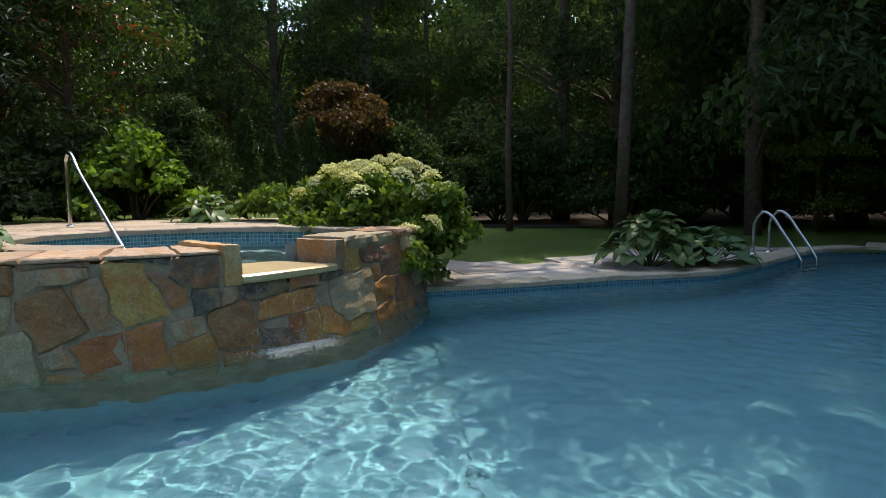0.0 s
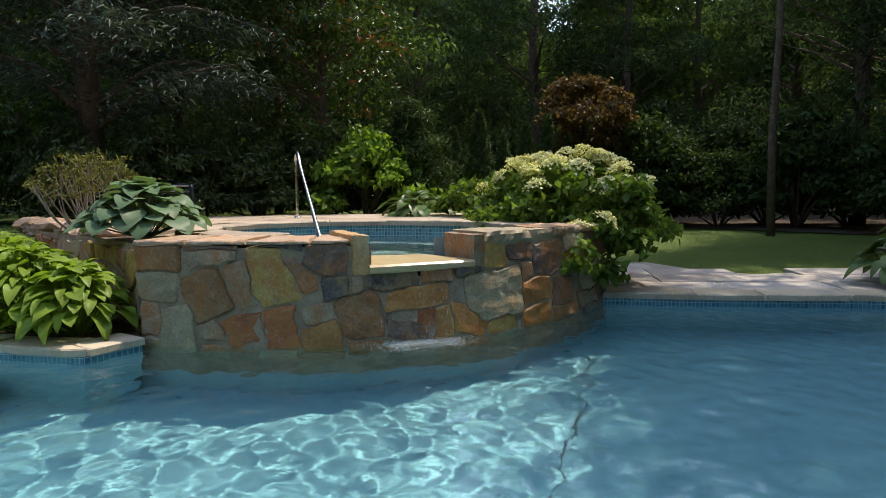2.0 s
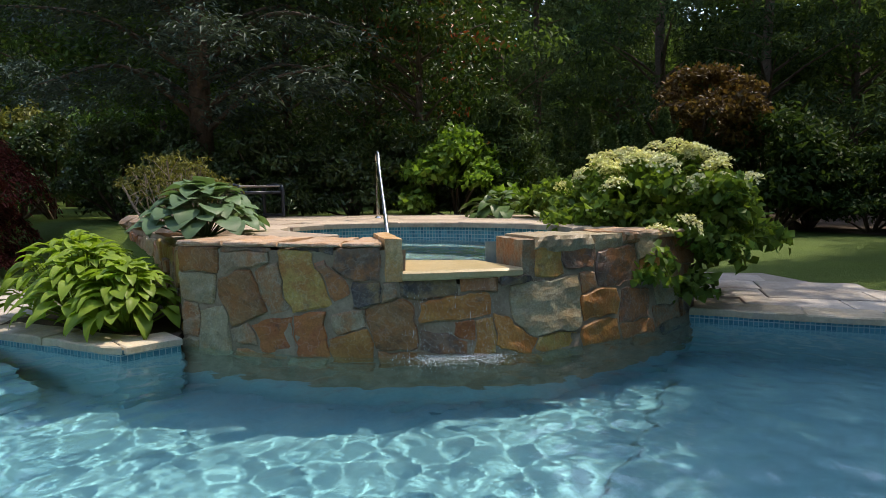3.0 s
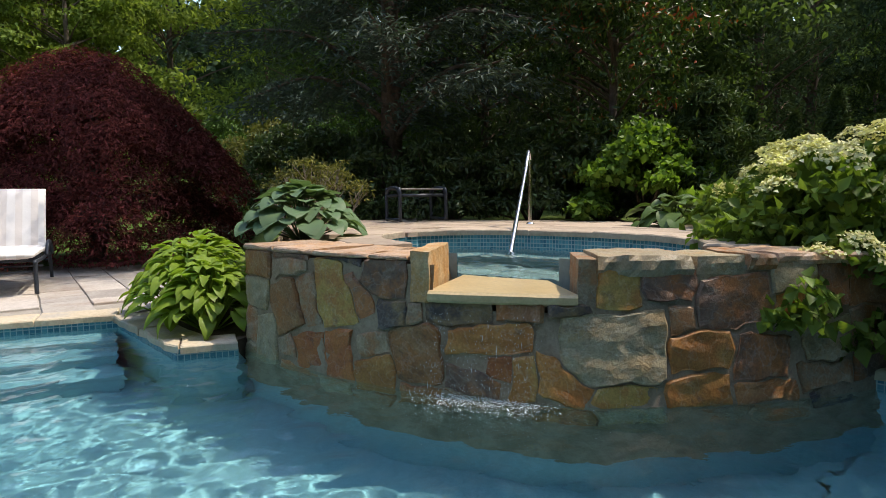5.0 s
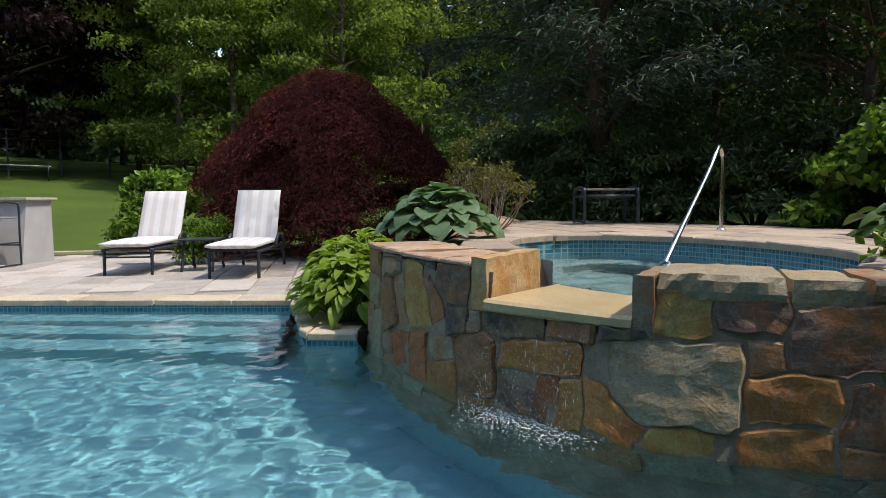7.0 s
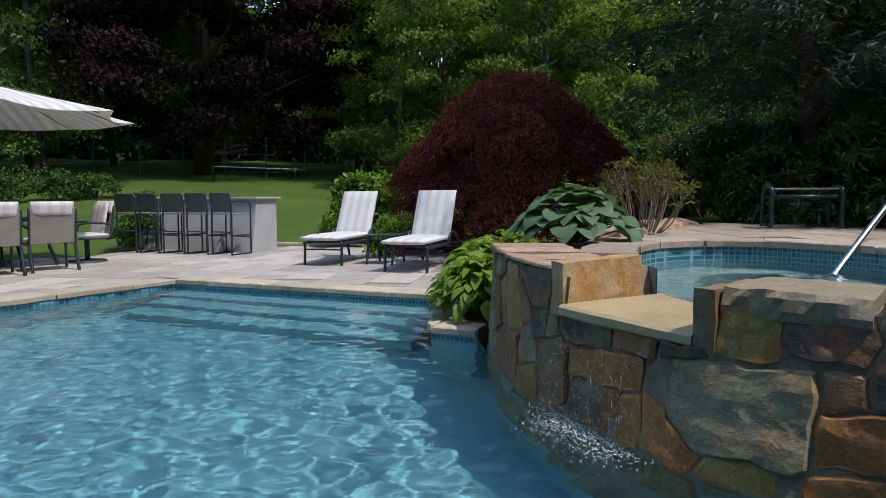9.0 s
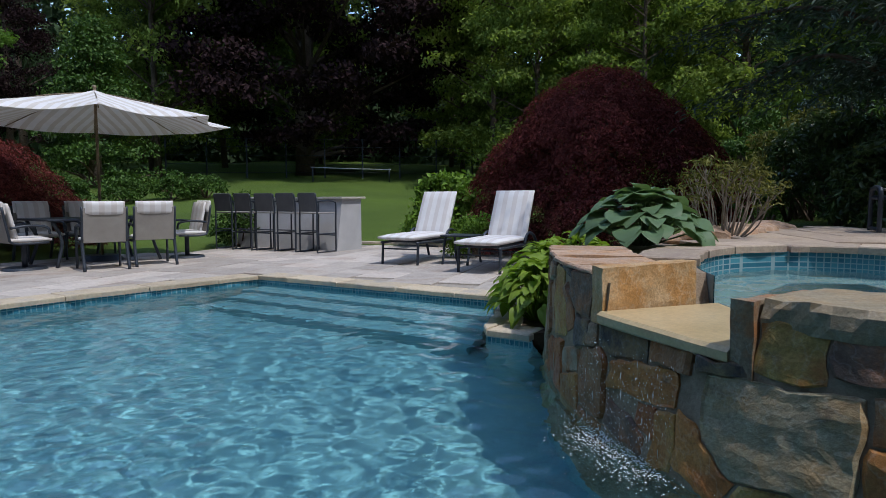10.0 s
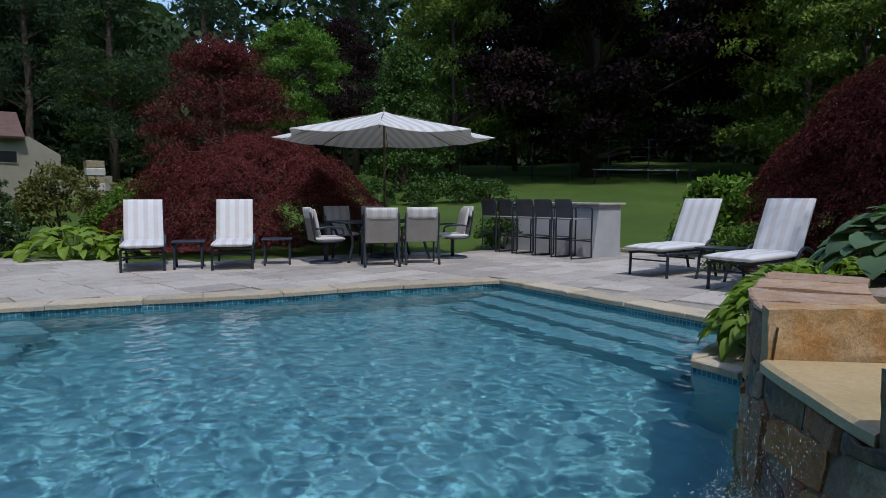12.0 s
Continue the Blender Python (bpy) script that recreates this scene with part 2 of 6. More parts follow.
def stripe_mat(name, pale, tone, period, glow=0.0):
    """Woven fabric, striped along local y, with light through thin cloth."""
    m = bpy.data.materials.new(name)
    m.use_nodes = True
    nt = m.node_tree
    p = nt.nodes["Principled BSDF"]
    tc = nt.nodes.new("ShaderNodeTexCoord")
    sep = nt.nodes.new("ShaderNodeSeparateXYZ")
    nt.links.new(tc.outputs["Object"], sep.inputs[0])
    mu = nt.nodes.new("ShaderNodeMath")
    mu.operation = "MULTIPLY"
    nt.links.new(sep.outputs[1], mu.inputs[0])
    mu.inputs[1].default_value = 2 * math.pi / period
    si = nt.nodes.new("ShaderNodeMath")
    si.operation = "SINE"
    nt.links.new(mu.outputs[0], si.inputs[0])
    col = ramp(nt, si.outputs[0], [(0.0, pale), (0.25, tone)])
    soil = noise_tex(nt, 5, 5, 0.6)
    col = mixc(nt, 0.35, col, ramp(nt, soil, [(0.3, (0.75, 0.74, 0.72)), (0.7, (1, 1, 1))]), "MULTIPLY")
    nt.links.new(col, p.inputs["Base Color"])
    p.inputs["Roughness"].default_value = 0.9
    b = nt.nodes.new("ShaderNodeBump")
    b.inputs["Strength"].default_value = 0.3
    b.inputs["Distance"].default_value = 0.01
    nt.links.new(noise_tex(nt, 14, 4, 0.6), b.inputs["Height"])
    nt.links.new(b.outputs[0], p.inputs["Normal"])
    if glow:
        tr = nt.nodes.new("ShaderNodeBsdfTranslucent")
        nt.links.new(col, tr.inputs[0])
        mx = nt.nodes.new("ShaderNodeMixShader")
        mx.inputs[0].default_value = glow
        nt.links.new(p.outputs[0], mx.inputs[1])
        nt.links.new(tr.outputs[0], mx.inputs[2])
        nt.links.new(mx.outputs[0], nt.nodes["Material Output"].inputs[0])
    return m


M_STRIPE = stripe_mat("striped_cushion", (0.72, 0.71, 0.71), (0.63, 0.595, 0.58), 0.16)
M_CANVAS = stripe_mat("striped_canvas", (0.85, 0.84, 0.83), (0.72, 0.68, 0.62), 0.2, 0.25)


# ---- mesh helpers ----
def obj(name, verts, faces, mat, parent=None, smooth=False):
    me = bpy.data.meshes.new(name)
    me.from_pydata([tuple(v) for v in verts], [], [tuple(f) for f in faces])
    me.update()
    if mat:
        me.materials.append(mat)
    if smooth:
        me.polygons.foreach_set("use_smooth", [True] * len(me.polygons))
    ob = new(name, me)
    ob.parent = parent
    return ob


def part(name, bm, mat, parent=None, label="", smooth=False):
    me = bpy.data.meshes.new(name)
    bm.normal_update()
    bm.to_mesh(me)
    bm.free()
    if smooth:
        me.polygons.foreach_set("use_smooth", [True] * len(me.polygons))
    me.materials.append(mat)
    ob = new(name, me)
    ob.parent = parent
    if label:
        tagged(ob, label)
    return ob


def empty(name, m=None):
    ob = new(name)
    ob.empty_display_size = 0.1
    if m is not None:
        ob.matrix_basis = m
    return ob


def curve_pts(pts, n=8):
    """Catmull-Rom through pts."""
    out = []
    p = [Vector(q) for q in pts]
    p = [p[0] * 2 - p[1]] + p + [p[-1] * 2 - p[-2]]
    for i in range(1, len(p) - 2):
        for k in range(n):
            t = k / n
            out.append(0.5 * (2 * p[i] + (p[i + 1] - p[i - 1]) * t + (2 * p[i - 1] - 5 * p[i] + 4 * p[i + 1] - p[i + 2]) * t * t
                              + (3 * p[i] - p[i - 1] - 3 * p[i + 1] + p[i + 2]) * t ** 3))
    out.append(p[-2])
    return out


def tube(bm, pts, r, sides=8, r2=None):
    """A round bar along pts, tapering from r to r2."""
    pts = [Vector(p) for p in pts]
    r2 = r if r2 is None else r2
    rings, ref = [], Vector((0.13, 0.27, 0.95)).normalized()
    for i, p in enumerate(pts):
        d = (pts[min(i + 1, len(pts) - 1)] - pts[max(i - 1, 0)]).normalized()
        if abs(d.dot(ref)) > 0.95:
            ref = Vector((1, 0.1, 0)).normalized()
        a = d.cross(ref).normalized()
        b = d.cross(a)
        rr = r + (r2 - r) * i / max(1, len(pts) - 1)
        rings.append([bm.verts.new(p + a * math.cos(2 * math.pi * k / sides) * rr + b * math.sin(2 * math.pi * k / sides) * rr) for k in range(sides)])
    for q0, q1 in zip(rings, rings[1:]):
        for k in range(sides):
            bm.faces.new((q0[k], q0[(k + 1) % sides], q1[(k + 1) % sides], q1[k]))
    bm.faces.new(rings[0][::-1])
    bm.faces.new(rings[-1])


def box(bm, lo, hi, m=None, bevel=0.0):
    r = bmesh.ops.create_cube(bm, size=1.0)
    lo, hi = Vector(lo), Vector(hi)
    for v in r["verts"]:
        v.co = (lo + hi) / 2 + Vector([v.co[i] * (hi - lo)[i] for i in range(3)])
        if m is not None:
            v.co = m @ v.co
    if bevel:
        es = list({e for v in r["verts"] for e in v.link_edges})
        bmesh.ops.bevel(bm, geom=es, offset=bevel, segments=2, affect="EDGES", profile=0.5)


def prism(name, outline, z0, z1, mat, parent=None):
    """A slab over a closed outline."""
    n = len(outline)
    v = [(x, y, z0) for x, y in outline] + [(x, y, z1) for x, y in outline]
    f = [tuple(range(n))[::-1], tuple(range(n, 2 * n))] + [(i, (i + 1) % n, n + (i + 1) % n, n + i) for i in range(n)]
    return obj(name, v, f, mat, parent)


def leaf_mesh(name, pos, out, size, mat, seed=1, aspect=0.5, droop=0.3, spread=0.8, parent=None):
    """Many small folded leaves at pos, turned roughly to out."""
    rng = np.random.default_rng(seed)
    n = len(pos)
    nrm = out + rng.normal(0, spread, (n, 3))
    nrm /= np.linalg.norm(nrm, axis=1, keepdims=True) + 1e-9
    d = rng.normal(0, 1, (n, 3)) + out * 0.6 - np.array([0, 0, droop])
    d -= nrm * (d * nrm).sum(1, keepdims=True)
    d /= np.linalg.norm(d, axis=1, keepdims=True) + 1e-9
    s = np.cross(nrm, d)
    L = size * rng.uniform(0.6, 1.25, (n, 1))
    W = L * aspect * 0.5
    base, tip = pos, pos + d * L - nrm * L * 0.12
    mid = pos + d * L * 0.45 + nrm * L * 0.05
    v = np.stack([base, mid + s * W + nrm * W * 0.35, tip, mid - s * W + nrm * W * 0.35], 1).reshape(-1, 3)
    me = bpy.data.meshes.new(name)
    me.vertices.add(4 * n)
    me.vertices.foreach_set("co", v.astype(np.float32).ravel())
    idx = np.arange(n)[:, None] * 4 + np.array([[0, 1, 2, 0, 2, 3]])
    me.loops.add(6 * n)
    me.loops.foreach_set("vertex_index", idx.astype(np.int32).ravel())
    me.polygons.add(2 * n)
    me.polygons.foreach_set("loop_start", np.arange(2 * n, dtype=np.int32) * 3)
    me.update(calc_edges=True)
    me.materials.append(mat)
    ob = new(name, me)
    ob.parent = parent
    return ob


def clump_points(n, clumps, seed, squash=0.75, shell=0.55):
    """Points on many small clumps, (centre, radius); returns places and outward ways."""
    rng = np.random.default_rng(seed)
    c = np.array([k[0] for k in clumps], float)
    r = np.array([k[1] for k in clumps], float)
    w = r ** 2 / (r ** 2).sum()
    pick = rng.choice(len(clumps), n, p=w)
    d = rng.normal(0, 1, (n, 3))
    d /= np.linalg.norm(d, axis=1, keepdims=True)
    d[:, 2] = np.where(d[:, 2] < -0.3, -d[:, 2] * 0.6, d[:, 2])
    rad = r[pick] * (shell + (1 - shell) * rng.random(n) ** 0.6) * (1 + 0.18 * rng.normal(0, 1, n))
    pos = c[pick] + d * rad[:, None] * np.array([1, 1, squash])
    return pos, d


def dome_clumps(rx, ry, rz, n, cr, seed, low=0.15):
    """Clump centres over a dome standing on z 0."""
    rng = np.random.default_rng(seed)
    out = []
    for i in range(n):
        th, h = rng.uniform(0, 2 * math.pi), rng.uniform(low, 1.0)
        k = math.sqrt(max(0, 1 - h * h)) * rng.uniform(0.6, 0.95)
        out.append(((rx * k * math.cos(th), ry * k * math.sin(th), rz * h * rng.uniform(0.82, 1.0)), cr * rng.uniform(0.6, 1.3)))
    return out


def shrub(name, x, y, z, rx, ry, h, n, leaf, mat, label, category, seed, clumps=40, cr=0.3, aspect=0.5, group="", stems=7):
    root = empty(name, pose(x, y, z))
    cl = dome_clumps(rx, ry, h, clumps, cr, seed)
    pos, out = clump_points(n, cl, seed + 5)
    pos[:, 2] = np.maximum(pos[:, 2], 0.02)
    leaf_mesh("crown", pos, out, leaf, mat, seed + 9, aspect, parent=root)
    bm = bmesh.new()
    rng = random.Random(seed)
    for k in range(stems):
        c = cl[rng.randrange(len(cl))][0]
        tube(bm, [(c[0] * 0.08, c[1] * 0.08, 0), (c[0] * 0.5, c[1] * 0.5, c[2] * 0.55), c], 0.02 + 0.01 * h, 6, 0.006)
    tagged(part("stem_work", bm, M_BARK, root), kind="stuff")
    return tagged(root, label, category, group)


def tree(name, x, y, z, h, cr, bare, trunk_r, n, leaf, mat, label, seed, clumps=60, clump_r=0.9, aspect=0.5, lean=0.0, group="", cone=False, droop=0.3, turn=0):
    """A tapered trunk with limbs and a crown of many leaf clumps from height bare to h."""
    root = empty(name, pose(x, y, z, 0, 0, turn))
    rng = random.Random(seed)
    bm = bmesh.new()
    pts = [(lean * k / 6 * h * 0.1 + rng.uniform(-0.06, 0.06), rng.uniform(-0.06, 0.06), -0.1 if k == 0 else h * 0.95 * k / 6) for k in range(7)]
    tube(bm, pts, trunk_r, 10, trunk_r * 0.25)
    tr = part("trunk", bm, M_BARK, root, smooth=True)
    cl, bm = [], bmesh.new()
    for k in range(clumps):
        f = rng.random() ** 0.8
        zz = bare + (h - bare) * f
        rad = cr * ((1 - f) * 0.95 + 0.06) if cone else cr * math.sqrt(max(0.05, 1 - (2 * f - 0.85) ** 2 * 0.8))
        th, q = rng.uniform(0, 2 * math.pi), rng.uniform(0.35, 1.0)
        c = (math.cos(th) * rad * q, math.sin(th) * rad * q, zz)
        cl.append((c, clump_r * rng.uniform(0.6, 1.3)))
        if k % 3 == 0:
            z0 = max(bare * 0.8, zz - rad * q * 0.5)
            tube(bm, [(0, 0, z0), (c[0] * 0.5, c[1] * 0.5, (z0 + zz) / 2 + 0.1), c], trunk_r * 0.3, 5, 0.01)
    tagged(part("limb_work", bm, M_BARK, tr), kind="stuff")
    pos, out = clump_points(n, cl, seed + 3, 0.6)
    leaf_mesh("crown", pos, out, leaf, mat, seed + 4, aspect, droop=droop, parent=root)
    return tagged(root, label, "tree", group)



# ---- plan ----
Z_WATER, Z_SPA, Z_SPAWATER = -0.11, 0.65, 0.462
CORNER, WEST = (-4.37, -1.01), (-4.25, 2.66)
LEDGE = [(-2.8, 3.1), (-2.76, 3.5)]
SOUTH = [(-4.37, -1.01), (-2.43, -1.46), (-1.22, -1.63), (-0.01, -1.93), (1.42, -2.27), (3.0, -2.8)]
NORTH = [(-0.34, 6.62), (0.24, 6.8), (0.87, 7.03), (1.82, 7.42), (2.95, 7.75), (3.7, 8.36), (4.53, 9.28), (5.3, 10.1), (6.3, 10.5)]
EAST = [(7.6, 9.8), (8.2, 6.5), (7.6, 2.5), (6.0, -1.5), (4.6, -2.9)]
WALL_TOP = [(-2.9, 3.62), (-2.43, 3.79), (-1.9, 4.05), (-1.46, 4.38), (-1.16, 4.72), (-0.9, 5.05), (-0.72, 5.45), (-0.55, 5.9), (-0.42, 6.35), (-0.36, 6.7)]
WALL_BASE = [(-2.86, 3.58), (-2.42, 3.75), (-1.88, 4.0), (-1.43, 4.31), (-1.1, 4.63), (-0.81, 4.95), (-0.62, 5.37), (-0.45, 5.85), (-0.36, 6.3), (-0.33, 6.66)]
wall_top = curve_pts([(*p, Z_SPA) for p in WALL_TOP], 8)
wall_base = curve_pts([(*p, -0.12) for p in WALL_BASE], 8)
WALL_LEN = 4.35


def on_wall(u, z, out=0.0):
    """The place on the spa wall's face: u metres along it, at height z, out metres proud of it."""
    k = max(0.0, min(0.9999, u / WALL_LEN)) * (len(wall_top) - 1)
    i = min(int(k), len(wall_top) - 2)
    f = k - i
    t, b = wall_top[i].lerp(wall_top[i + 1], f), wall_base[i].lerp(wall_base[i + 1], f)
    p = b.lerp(t, (z + 0.12) / (Z_SPA + 0.12))
    d = wall_top[i + 1] - wall_top[i]
    nrm = Vector((d.y, -d.x, 0)).normalized()
    over = u - max(0.0, min(WALL_LEN, u))
    return Vector((p.x, p.y, z)) + nrm * out + d.normalized() * over


def spa_edge(a, grow=0.0):
    """A point on the spa's inner edge at the angle a."""
    grow += 0.18 * math.exp(-((math.degrees(a) % 360 - 325) / 12) ** 2)
    x, y = (1.45 + grow) * math.cos(a), (1.0 + grow) * math.sin(a)
    return (-2.5 + x * math.cos(0.3) - y * math.sin(0.3), 5.7 + x * math.sin(0.3) + y * math.cos(0.3))


def inside(p, poly):
    x, y = p[0], p[1]
    hit, j = False, len(poly) - 1
    for i in range(len(poly)):
        (xi, yi), (xj, yj) = poly[i][:2], poly[j][:2]
        if (yi > y) != (yj > y) and x < (xj - xi) * (y - yi) / (yj - yi) + xi:
            hit = not hit
        j = i
    return hit


def gz(x, y):
    """Height of the ground: a lawn that climbs to the south-west, and a bank behind the spa."""
    s = max(0.0, -0.75 * x - 0.66 * y - 9.6)
    k1 = min(1.0, max(0.0, (-x - 2.6) / 1.5))
    k2 = min(1.0, max(0.0, (y - 3.5 - max(0, -x - 5.5) * 0.12) / 0.9))
    bank = 0.6 * k1 * k1 * (3 - 2 * k1) * k2 * k2 * (3 - 2 * k2)
    return -0.05 + max(0.11 * min(s, 40.0), bank)


north = [p.to_2d()[:] for p in curve_pts([(*p, 0) for p in NORTH], 6)]
pool = [CORNER] + SOUTH[1:] + EAST[::-1] + north[::-1] + [p.to_2d()[:] for p in wall_base[::-1]] + LEDGE[::-1] + [WEST]

# pool shell: floor, walls, steps
n = len(pool)
stone = {p.to_2d()[:] for p in wall_base}
shell = obj("pool_shell", [(x, y, -0.5 if (x, y) in stone else -0.05) for x, y in pool] + [(x, y, -1.1) for x, y in pool],
            [tuple(range(n, 2 * n))] + [(i, n + i, n + (i + 1) % n, (i + 1) % n) for i in range(n)], M_PLASTER)
tagged(shell, "pale blue plastered pool shell under clear water", "pool", kind="structure")
for k in range(3):
    w = 0.34 * (k + 1)
    st = prism("pool_step", [(-4.36, -0.9), (-4.37 + w, -0.95 + 0.1 * k), (-4.25 + w, 2.64 + 0.1 * w), (-4.24, 2.64)], -1.2, -0.32 - 0.22 * k, M_PLASTER)
    tagged(st, "submerged pale blue plastered pool step", "pool step", "pool steps", kind="structure")
for k in range(2):
    w = 0.4 + 0.4 * k
    st = prism("pool_step", [(1.2, -2.2), (5.0, -2.95), (5.3, -2.6 + w), (1.0 + 0.25 * k, -1.75 + w)], -1.2, -0.35 - 0.3 * k, M_PLASTER)
    tagged(st, "submerged pale blue plastered pool bench", "pool step", "pool steps", kind="structure")
tile_v = [(x, y, z) for z in (-0.04, -0.17) for x, y in pool]
cxy = Vector((1.5, 3.0))
tile_v = [(x + (cxy.x - x) * 0.0012, y + (cxy.y - y) * 0.0012, z) for x, y, z in tile_v]
tile = obj("tile_band", tile_v, [(i, n + i, n + (i + 1) % n, (i + 1) % n) for i in range(n) if pool[i] not in stone], M_TILE)
tagged(tile, "band of small blue mosaic tiles at the waterline", "tile band", kind="structure")


def wavy_water(name, poly, z, step, mat, label, amp=1.0, seed=3, grow=0.12):
    """A sheet of water with real ripples over an outline."""
    rng = np.random.default_rng(seed)
    xs = np.arange(min(p[0] for p in poly) - 0.2, max(p[0] for p in poly) + 0.2, step)
    ys = np.arange(min(p[1] for p in poly) - 0.2, max(p[1] for p in poly) + 0.2, step)
    X, Y = np.meshgrid(xs, ys)
    Z = np.zeros_like(X)
    for k in range(40):
        lam = math.exp(rng.uniform(math.log(0.1), math.log(0.34)))
        th = rng.uniform(0, 2 * math.pi)
        kk = 2 * math.pi / lam
        Z += 0.0023 * amp * lam ** 0.9 * np.sin(kk * (X * math.cos(th) + Y * math.sin(th)) + rng.uniform(0, 6.3) + 0.9 * np.sin(X * rng.uniform(0.5, 2) + Y * rng.uniform(0.5, 2)))
    P = np.array(poly)
    def pip(px, py):
        hit = np.zeros(px.shape, bool)
        j = len(P) - 1
        for i in range(len(P)):
            xi, yi, xj, yj = *P[i], *P[j]
            if yi != yj:
                hit ^= ((yi > py) != (yj > py)) & (px < (xj - xi) * (py - yi) / (yj - yi) + xi)
            j = i
        return hit
    CX, CY = X[:-1, :-1] + step / 2, Y[:-1, :-1] + step / 2
    keep = np.zeros(CX.shape, bool)
    for dx, dy in ((0, 0), (grow, 0), (-grow, 0), (0, grow), (0, -grow)):
        keep |= pip(CX + dx, CY + dy)
    r, c = np.nonzero(keep)
    w = X.shape[1]
    q = np.stack([r * w + c, r * w + c + 1, (r + 1) * w + c + 1, (r + 1) * w + c], 1)
    used, inv = np.unique(q, return_inverse=True)
    V = np.stack([X.ravel(), Y.ravel(), Z.ravel() + z], 1)[used]
    me = bpy.data.meshes.new(name)
    me.vertices.add(len(V))
    me.vertices.foreach_set("co", V.astype(np.float32).ravel())
    me.loops.add(q.size)
    me.loops.foreach_set("vertex_index", inv.astype(np.int32).ravel())
    me.polygons.add(len(q))
    me.polygons.foreach_set("loop_start", np.arange(len(q), dtype=np.int32) * 4)
    me.polygons.foreach_set("use_smooth", np.ones(len(q), bool))
    me.update(calc_edges=True)
    me.materials.append(mat)
    ob = new(name, me)
    ob.visible_shadow = False
    return tagged(ob, label, "water", kind="structure")


water = wavy_water("pool_water", pool, Z_WATER, 0.027, M_WATER, "clear blue rippling pool water", 1.0)
# refracted sunlight on the pool floor
sun.data.cycles.is_caustics_light = True
water.cycles.is_caustics_caster = True
for ob in [shell, tile] + [o for o in scene.objects if o.name.startswith("pool_step")]:
    ob.cycles.is_caustics_receiver = True
water.visible_shadow = True

# ground: one sheet out to the horizon, open at the pool
def ticks():
    near = [-16 + 0.3 * k for k in range(107)]
    far = [18, 21, 25, 30, 40, 60, 100, 200, 500]
    return [-f for f in far[::-1]] + near + far

gx, gy = ticks(), ticks()
hole = [(-4.55, -1.2), (-4.45, 3.3), (-4.3, 4.2), (-4.5, 5.4), (-4.1, 6.7), (-2.8, 7.3), (-0.5, 7.1), (1.7, 7.8), (3.5, 8.5), (5.2, 10.3), (7.9, 10.0), (8.4, 6.5), (7.8, 2.5), (6.2, -1.6), (4.7, -3.1), (3.0, -3.0), (-0.1, -2.15), (-2.4, -1.7)]
gv = [(x, y, gz(x, y)) for y in gy for x in gx]
gf = []
for j in range(len(gy) - 1):
    for i in range(len(gx) - 1):
        c = ((gx[i] + gx[i + 1]) / 2, (gy[j] + gy[j + 1]) / 2)
        if not inside(c, hole):
            k = j * len(gx) + i
            gf.append((k, k + 1, k + 1 + len(gx), k + len(gx)))
ground = obj("ground", gv, gf, M_GRASS, smooth=True)
tagged(ground, "mown green lawn climbing gently under the trees", "lawn", kind="structure")

# paving slabs under the flagstones
DECK = [(-4.43, -1.1), (-4.31, 2.7), (-4.6, 3.5), (-7.6, 3.4), (-8.9, 2.6), (-9.6, 0.4), (-10.0, -2.3), (-8.4, -5.6), (-6.7, -5.2), (-4.4, -6.2), (-1.97, -6.19), (-0.23, -6.79), (0.56, -8.4), (1.4, -9.3), (6, -9.5), (7, -3.6), (3.0, -2.84), (1.42, -2.3), (-0.01, -1.96), (-1.22, -1.66), (-2.43, -1.49)]
deck = prism("terrace", DECK, -0.12, -0.03, M_JOINT)
tagged(deck, "pale flagstone pool terrace", "paving", kind="structure")
PATIO = [(p[0], p[1] + 0.02) for p in north] + [(6.6, 10.9), (5.2, 10.75), (3.9, 10.4), (2.48, 10.68), (1.51, 9.26), (0.83, 8.69), (0.2, 8.84), (-0.5, 9.4), (-1.2, 9.0), (-0.9, 7.4)]
patio = prism("patio", PATIO, -0.14, -0.03, M_JOINT)
tagged(patio, "sun-dappled flagstone patio beside the pool", "paving", kind="structure")
bed = prism("planting_bed", [(-4.3, 2.75), (-2.85, 3.14), (-2.8, 3.5), (-3.1, 3.75), (-4.7, 4.15), (-5.4, 3.5)], -0.3, -0.02, M_SOIL)
tagged(bed, "dark soil bed between coping and spa wall", "flower bed", kind="structure")

# ---- the raised spa ----
SPA_BACK = [(-0.36, 6.7), (-0.7, 7.6), (-2.2, 8.6), (-3.6, 9.0), (-5.2, 8.4), (-6.6, 7.6), (-7.6, 6.9), (-8.0, 5.6), (-6.9, 4.95), (-5.4, 4.5), (-4.2, 4.15), (-2.9, 3.62)]
wall_pts = [p.to_2d() for p in wall_top]
NOTCH = (1.5, 2.42)


